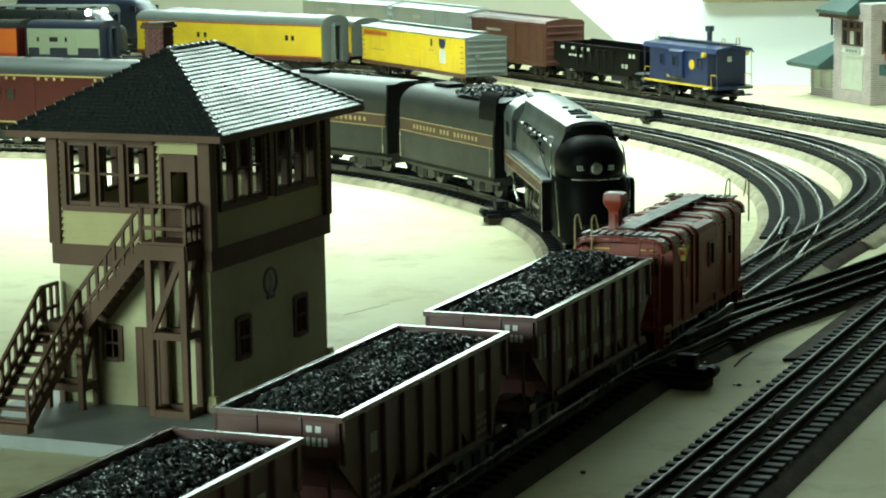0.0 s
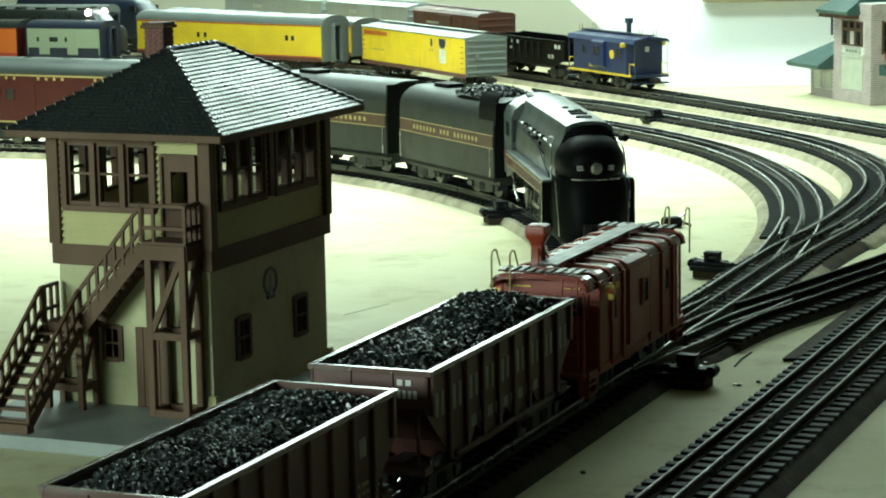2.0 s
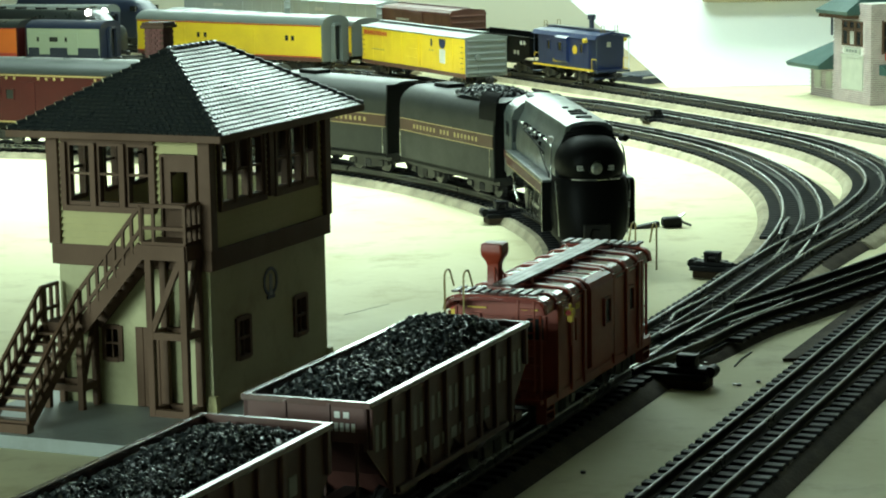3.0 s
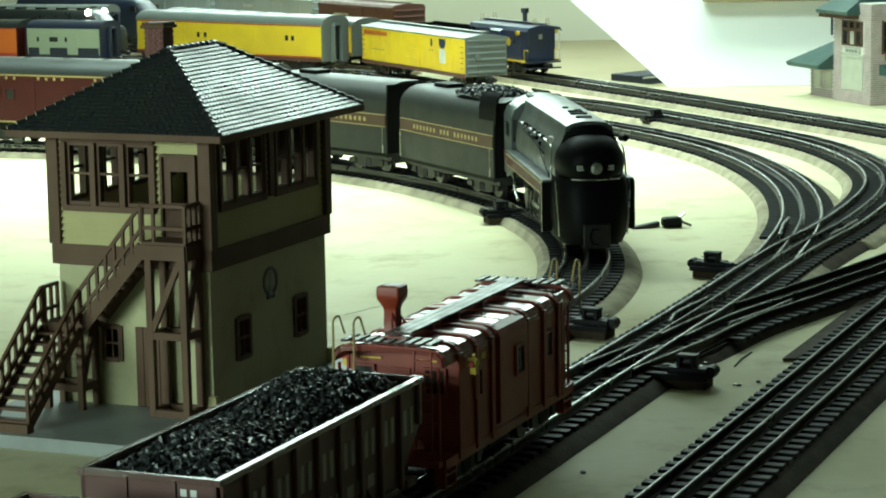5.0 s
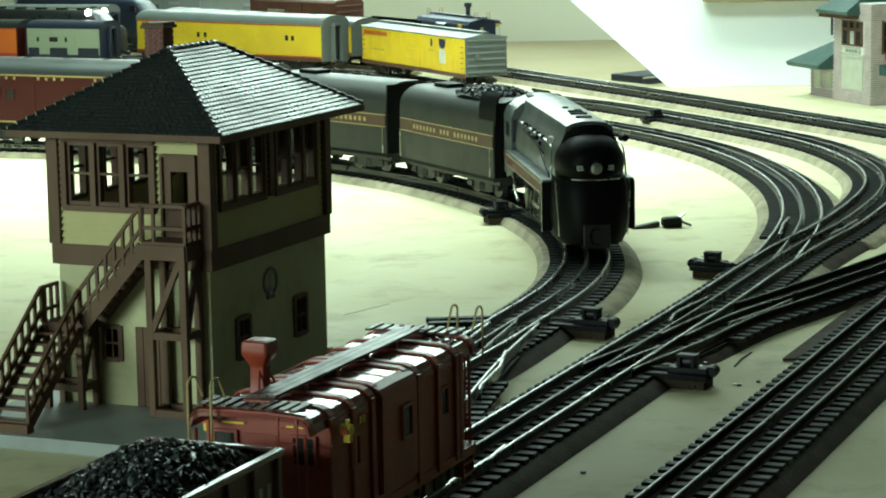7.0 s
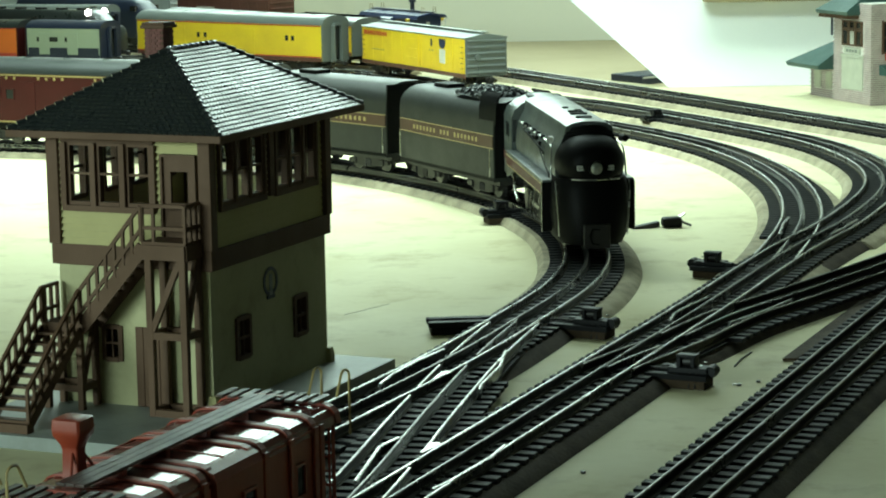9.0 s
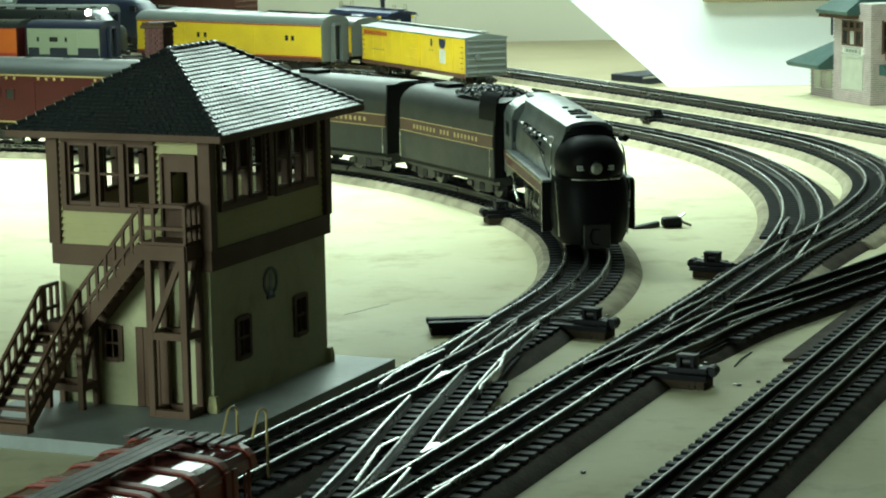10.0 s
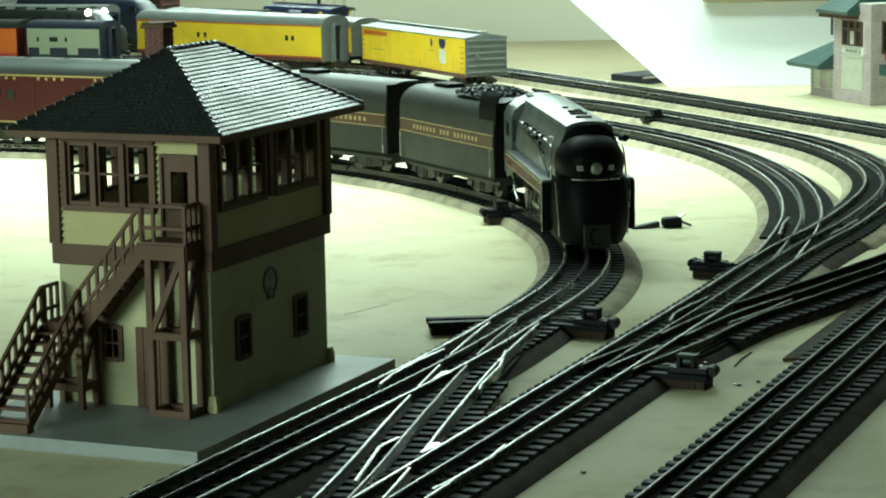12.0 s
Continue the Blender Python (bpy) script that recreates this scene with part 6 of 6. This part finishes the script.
# ---- the brick station ----
def station():
    a = math.degrees(math.atan2(-0.944, 0.33))
    t = thing("brick_station", "model brick railway station with green roofs", "model building", pose(0.545, 3.222, 0, 0, 0, a))

    def block(x0, x1, y0, y1, z0, z1, holes):
        bm = bmesh.new()
        box(bm, ((x0 + x1) / 2, (y0 + y1) / 2 , (z0 + z1) / 2), (x1 - x0, y1 - y0, z1 - z0))
        w = part("wall", bm, MORTAR, t, "brick wall with pale mortar")
        me_v, me_f = [], []
        rnd = random.Random(7)

        def brick(c, s):
            b = len(me_v)
            for dx in (-0.5, 0.5):
                for dy in (-0.5, 0.5):
                    for dz in (-0.5, 0.5):
                        me_v.append((c[0] + dx * s[0], c[1] + dy * s[1], c[2] + dz * s[2]))
            me_f.extend([tuple(b + k for k in f) for f in ((0, 1, 3, 2), (4, 6, 7, 5), (0, 4, 5, 1), (2, 3, 7, 6), (0, 2, 6, 4), (1, 5, 7, 3))])

        rows = int((z1 - z0) / 0.0031)
        for r in range(rows):
            z = z0 + 0.0017 + r * 0.0031
            n = int((x1 - x0) / 0.0075)
            for k in range(n):
                x = x0 + (k + 0.5 + (0.25 if r % 2 else -0.25)) * (x1 - x0) / n
                if any(h[0] < x < h[1] and h[2] < z < h[3] for h in holes):
                    continue
                brick((x, y0 - 0.0003 + rnd.uniform(-0.0003, 0.0002), z), ((x1 - x0) / n - 0.0010, 0.0014, 0.0020))
            n = int((y1 - y0) / 0.0075)
            for k in range(n):
                y = y0 + (k + 0.5 + (0.25 if r % 2 else -0.25)) * (y1 - y0) / n
                brick((x1 + 0.0003, y, z), (0.0014, (y1 - y0) / n - 0.0010, 0.0020))
        me = bpy.data.meshes.new("brick")
        me.from_pydata(me_v, [], me_f)
        me.materials.append(STBRICK)
        tagged(part("brick", me, STBRICK, w, "small reddish bricks"), kind="stuff")
        return w

    block(0.0, 0.098, 0.0, 0.11, 0.0, 0.150, [(0.022, 0.080, 0.020, 0.125)])
    block(-0.085, -0.0015, 0.006, 0.10, 0.0, 0.047, [(-0.072, -0.050, 0.012, 0.04), (-0.036, -0.014, 0.012, 0.04)])
    # lower roof, hipped, and the upper eave
    bm = bmesh.new()
    loft(bm, [[(-0.104, -0.022, 0.046), (-0.002, -0.022, 0.046), (-0.002, 0.120, 0.046), (-0.104, 0.120, 0.046)], [(-0.106, -0.024, 0.052), (-0.002, -0.024, 0.052), (-0.002, 0.122, 0.052), (-0.106, 0.122, 0.052)], [(-0.022, 0.045, 0.100), (-0.002, 0.045, 0.100), (-0.002, 0.055, 0.100), (-0.022, 0.055, 0.100)]])
    part("lower_roof", bm, GREENR, t, "dark green hipped roof")
    bm = bmesh.new()
    loft(bm, [[(-0.012, -0.020, 0.132), (0.070, -0.020, 0.132), (0.070, 0.13, 0.132), (-0.012, 0.13, 0.132)], [(-0.014, -0.022, 0.137), (0.070, -0.022, 0.137), (0.070, 0.132, 0.137), (-0.014, 0.132, 0.137)], [(0.03, 0.04, 0.185), (0.060, 0.04, 0.185), (0.060, 0.07, 0.185), (0.03, 0.07, 0.185)]])
    part("upper_roof", bm, GREENR, t, "dark green upper roof")
    for k in range(9):
        bar("rafter_end", t, BROWN, (-0.006 + k * 0.009, -0.0105, 0.1290), (0.0028, 0.019, 0.0050))
    rod("drain_pipe", t, NAVY, (-0.001, -0.0030, 0.098), (-0.001, -0.0030, 0.130), 0.0015)
    bm = bmesh.new()
    box(bm, (0.051, -0.0006, 0.0435), (0.056, 0.0020, 0.047))
    part("large_window", bm, STONE, t, "tall pale green blind window")
    bm = bmesh.new()
    box(bm, (0.051, -0.0008, 0.0700), (0.060, 0.0030, 0.0050), bevel=0.0005)
    part("lintel", bm, STONE, t)
    bm = bmesh.new()
    box(bm, (0.051, -0.0008, 0.0780), (0.040, 0.0030, 0.0085), bevel=0.0005)
    sign = part("name_stone", bm, STONE, t, "pale stone name plate")
    letters(sign, UPG, 0.036, 0.066, 0.0780, 0.0040, -0.0024, 4, side=-1, seed=71)
    for k in range(3):
        x = 0.0335 + k * 0.0175
        for z, hh in ((0.0975, 0.020), (0.1165, 0.009)):
            bm = bmesh.new()
            box(bm, (x, -0.0006, z), (0.0140, 0.0016, hh))
            win = part("upper_window", bm, GLASSD if k != 1 or hh < 0.01 else WHITEP, t)
            bm = bmesh.new()
            for d in (-1, 1):
                box(bm, (x + d * 0.0075, -0.0012, z), (0.0026, 0.0030, hh + 0.004))
                box(bm, (x, -0.0012, z + d * (hh / 2 + 0.001)), (0.0124, 0.0030, 0.0022))
            part("window_frame", bm, BROWN, win)
    for x in (-0.061, -0.025):
        bm = bmesh.new()
        box(bm, (x, 0.0054, 0.0270), (0.020, 0.0016, 0.026))
        part("blind_window", bm, STONE, t)
    # near face: arched window, awning and a red flower box
    for y, z, hh in ((0.030, 0.100, 0.045),):
        bm = bmesh.new()
        box(bm, (0.0985, y, z), (0.0020, 0.026, hh), bevel=0.0005)
        win = part("upper_window", bm, GLASSD, t)
        bm = bmesh.new()
        for d in (-1, 0, 1):
            box(bm, (0.0996, y + d * 0.0135, z), (0.0026, 0.0024, hh + 0.004))
        for d in (-1, 0, 1):
            box(bm, (0.0999, y, z + d * hh / 2), (0.0022, 0.026, 0.0022))
        part("window_frame", bm, BROWN, win)
    bar("flower_box", t, REDST, (0.102, 0.028, 0.071), (0.006, 0.016, 0.010), "red flower box", bevel=0.001)
    bm = bmesh.new()
    loft(bm, [[(0.099, 0.012, 0.045), (0.135, 0.012, 0.045), (0.135, 0.10, 0.045), (0.099, 0.10, 0.045)], [(0.099, 0.012, 0.060), (0.133, 0.014, 0.049), (0.133, 0.10, 0.049), (0.099, 0.10, 0.060)]])
    part("awning", bm, GREENR, t, "green awning")
    for ob in t.children_recursive:
        for v in ob.data.vertices:
            v.co.x = v.co.x * (1.03 if v.co.x > -0.016 else 0.90) - 0.020
            v.co.z *= 0.90
    return t


station()


# ---- switch machines, guard rails, small things on the table ----
def switch_machine(x, y, turn, label="black plastic switch machine beside the track", flip=1, lift=0.006, motor=True):
    t = thing("switch_machine", label, "switch machine", pose(x, y, 0, 0, 0, turn), group="switch machines")
    bar("cork_pad" if motor else "tie_block", t, DCORK if motor else TIE, (0.000, 0, lift / 2), (0.044, 0.0185, lift - 0.0004), bevel=0.0006)
    for d in (-0.0075, 0.0075):
        bar("head_tie", t, TIE, (-0.006 * flip, d, lift + 0.0018), (0.060, 0.0072, 0.0036), bevel=0.0004)
    if not motor:
        return t
    bar("case", t, BLACKP, (0.010 * flip, 0, lift + 0.0052), (0.026, 0.0130, 0.0040), bevel=0.0010)
    for d in (-0.0045, 0.0045):
        bar("coil_post", t, BLACKP, ((0.008 + d) * flip, 0.001, lift + 0.0100), (0.0028, 0.0100, 0.0060), bevel=0.0006)
    bar("coil_cover", t, BLACKP, (0.008 * flip, 0.001, lift + 0.0136), (0.0130, 0.0085, 0.0020), bevel=0.0006)
    rod("coil", t, TRUCKM, (0.0046 * flip, 0.001, lift + 0.0098), (0.0114 * flip, 0.001, lift + 0.0098), 0.0026, 12)
    rod("drum", t, BLACKP, (0.024 * flip, -0.0045, lift + 0.0050), (0.024 * flip, 0.0055, lift + 0.0050), 0.0036, 12)
    bar("lug", t, BLACKP, (-0.006 * flip, 0.003, lift + 0.0052), (0.0070, 0.0050, 0.0034), bevel=0.0006)
    for d in (-0.0020, 0.0020):
        rod("terminal", t, TRUCKM, ((0.014 + d) * flip, -0.0065, lift + 0.0046), ((0.014 + d) * flip, -0.0100, 0.0012), 0.0005, 6)
    rod("throw_rod", t, TRUCKM, (-0.004 * flip, 0, lift + 0.0050), (-0.026 * flip, 0, lift + 0.0050), 0.0008)
    for d in (-0.005, 0.005):
        rod("screw", t, SCREW, (0.018 * flip, d, lift + 0.0086), (0.018 * flip, d, lift + 0.0094), 0.0012)
    return t


A0 = 90 - math.degrees(HEAD)
switch_machine(0.012, 1.628, A0 + 118, label="pair of long black head ties beside the turnout", motor=False)
switch_machine(0.094, 1.6075, -27, flip=1)
switch_machine(0.143, 1.4445, -25, flip=1)
switch_machine(0.219, 1.833, 156, flip=1)
switch_machine(0.061, 2.146, 196, flip=1)
switch_machine(0.275, 2.950, 205, flip=1)


def guard(pts, label="short bright guard rail in a turnout"):
    t = thing("guard_rail", label, "rail", group="turnout guard rails")
    bm = bmesh.new()
    ribbon(bm, [Vector((*p, 0)) for p in pts], 0, [(a * 1.0, z + RT - 0.0057 + 0.0004) for a, z in RAILP])
    part("rail", bm, GUARDM, t, smooth=25)


for pts in (((-0.0394, 1.3971), (-0.0321, 1.4257), (-0.0186, 1.4619), (-0.0007, 1.4996)), ((0.0201, 1.3768), (0.0217, 1.3923), (0.0342, 1.4439), (0.0391, 1.4926)),
            ((-0.0466, 1.1677), (-0.0437, 1.1869), (-0.0357, 1.2409), (-0.0257, 1.2607)), ((-0.0073, 1.1496), (0.0012, 1.1645), (0.0237, 1.2145), (0.0313, 1.2388)),
            ((0.153, 1.583), (0.1581, 1.6075), (0.1675, 1.6302), (0.19, 1.6726)), ((0.1925, 1.5735), (0.2203, 1.6125), (0.2463, 1.656)),
            ((0.2807, 1.9563), (0.2926, 2.0158), (0.3032, 2.055)), ((0.3228, 1.9517), (0.3412, 1.9908), (0.3595, 2.0349))):
    guard(pts)

for x, y in ((-0.002, 1.4233), (-0.0084, 1.239)):
    f = thing("frog_plate", "bright metal frog plate in a turnout", "frog plate", pose(x, y, RT - 0.0012, 0, 0, A0), group="turnout frogs")
    bm = bmesh.new()
    loft(bm, [[(-0.013, -0.0008, z), (0.008, -0.0032, z), (0.011, 0, z), (0.008, 0.0032, z), (-0.013, 0.0008, z)] for z in (-0.004, 0.0010)])
    part("plate", bm, GUARDM, f)

bm = bmesh.new()
box(bm, (0, 0, 0.0001), (0.052, 0.0004, 0.0002))
pl = thing("pencil_line", "faint pencil line drawn on the table", "mark", pose(-0.057, 1.720, 0.0003, 0, 0, 53))
part("line", bm, TRUCKM, pl)

st = thing("ground_throw", "small dark switch lever lying by the track", "switch lever", pose(0.201, 2.100, 0, 0, 0, 8))
bar("arm", st, TRUCKM, (-0.019, 0.004, 0.0042), (0.026, 0.0060, 0.0050), bevel=0.001, m=pose(0, 0, 0, 0, -8, 10))
bar("body", st, BLACKP, (0.004, 0, 0.0048), (0.018, 0.012, 0.0092), bevel=0.0025)
rod("spindle", st, STEEL, (0.010, 0.002, 0.0080), (0.017, 0.002, 0.0115), 0.0010)
rod("lever", st, TRUCKM, (0.011, -0.003, 0.006), (0.020, -0.008, 0.0022), 0.0012)

for k, (x, y) in enumerate(((0.1799, 1.4431), (0.1824, 1.4413), (0.1956, 1.4501), (0.0728, 1.2319))):
    s = thing("screw_head", "tiny bright screw head in the table", "screw", pose(x, y, 0, 0, 0, k * 40), group="screws in the table")
    rod("head", s, SCREW if k == 0 else TRUCKM, (0, 0, 0), (0, 0, 0.0012), 0.0014, 10)

strip = thing("cork_strip", "loose strip of dark cork beside the near track", "cork strip")
bm = bmesh.new()
loft(bm, [[(x, y, z) for x, y in ((0.2195, 1.5114), (0.2286, 1.5107), (0.2874, 1.6379), (0.3401, 1.7720), (0.3335, 1.7800))] for z in (0.0004, 0.0022)])
part("cork", bm, DCORK, strip)
bm = bmesh.new()
tube(bm, [(0.1865, 1.4969, 0.0006), (0.1940, 1.5200, 0.0006), (0.2032, 1.5408, 0.0006)], 0.0006, 6)
part("wire", bm, TRUCKM, thing("loose_wire", "thin dark wire lying on the table", "wire"), smooth=60)

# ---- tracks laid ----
# up to dark_to each roadbed takes the darker cork colour
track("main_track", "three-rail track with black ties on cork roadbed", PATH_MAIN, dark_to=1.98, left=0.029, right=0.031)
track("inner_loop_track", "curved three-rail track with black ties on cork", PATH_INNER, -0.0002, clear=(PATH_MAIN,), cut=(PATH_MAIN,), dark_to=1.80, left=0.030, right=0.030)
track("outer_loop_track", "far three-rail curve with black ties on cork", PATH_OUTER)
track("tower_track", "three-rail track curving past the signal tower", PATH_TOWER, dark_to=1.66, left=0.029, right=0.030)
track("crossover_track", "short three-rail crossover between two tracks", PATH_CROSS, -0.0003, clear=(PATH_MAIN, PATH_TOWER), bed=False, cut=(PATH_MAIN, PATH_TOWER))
track("branch_track", "three-rail branch leaving a turnout", PATH_BRANCH, -0.0004, clear=(PATH_MAIN,), dark_to=9.0, left=0.022, right=0.020, cut=(PATH_MAIN,), rails=NEARRAIL)
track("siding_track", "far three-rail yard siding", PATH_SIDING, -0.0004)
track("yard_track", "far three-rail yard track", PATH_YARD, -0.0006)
track("near_track", "straight three-rail track with black ties on cork", PATH_NEAR, dark_to=9.0, left=0.027, right=0.030, rails=NEARRAIL)

hopper_a = hopper("brown coal hopper car heaped with small shiny coal", [(-0.05, 0.005, 0.05), (0.05, 0.005, 0.05)], 0.0016, 3000, 1, False)
hopper_b = hopper("brown coal hopper car with two even coal mounds", [(-0.05, 0.006, 0.045), (0.05, 0.006, 0.045)], 0.0016, 3000, 2, False)
hopper_c = hopper("brown coal hopper car with rough lumpy coal and white lettering", [(-0.055, 0.006, 0.04), (0.052, 0.011, 0.045)], 0.0021, 2000, 3, True)
caboose = red_caboose()

# ---- what moves ----
TRAIN = [(0, 0.2542), (1, 0.1822), (2, 0.1100), (3, 0.0392), (5, -0.1045), (6, -0.1768), (7, -0.2532), (9, -0.4135), (10, -0.4945), (12, -0.6535)]
GAP = 0.0388
FAR_RUN = [(0, 0.001), (1, 0.110), (2, 0.216), (3, 0.323), (5, 0.528), (6, 0.626), (7, 0.722), (9, 0.914), (12, 1.202)]


def motions():
    for car, off in ((hopper_c, -HL / 2), (hopper_b, -HL / 2 - HL - GAP), (hopper_a, -HL / 2 - 2 * (HL + GAP)), (caboose, 0.1265)):
        walk(car, [(t, pose(*on_main(s + off), RT, 0, 0, 90 - math.degrees(HEAD))) for t, s in TRAIN])

    for car, off in FAR_TRAIN:
        for_s = lambda t: next(a + (b - a) * (t - t0) / (t1 - t0) for (t0, a), (t1, b) in zip(FAR_RUN, FAR_RUN[1:]) if t0 <= t <= t1)
        walk(car, [(t, ride(PATH_OUTER, FAR0 + off + for_s(t), 0.2)) for t in [0.5 * k for k in range(25)]])


FAR0 = nearest(PATH_OUTER, 0.338, 3.195) - 0.136
motions()
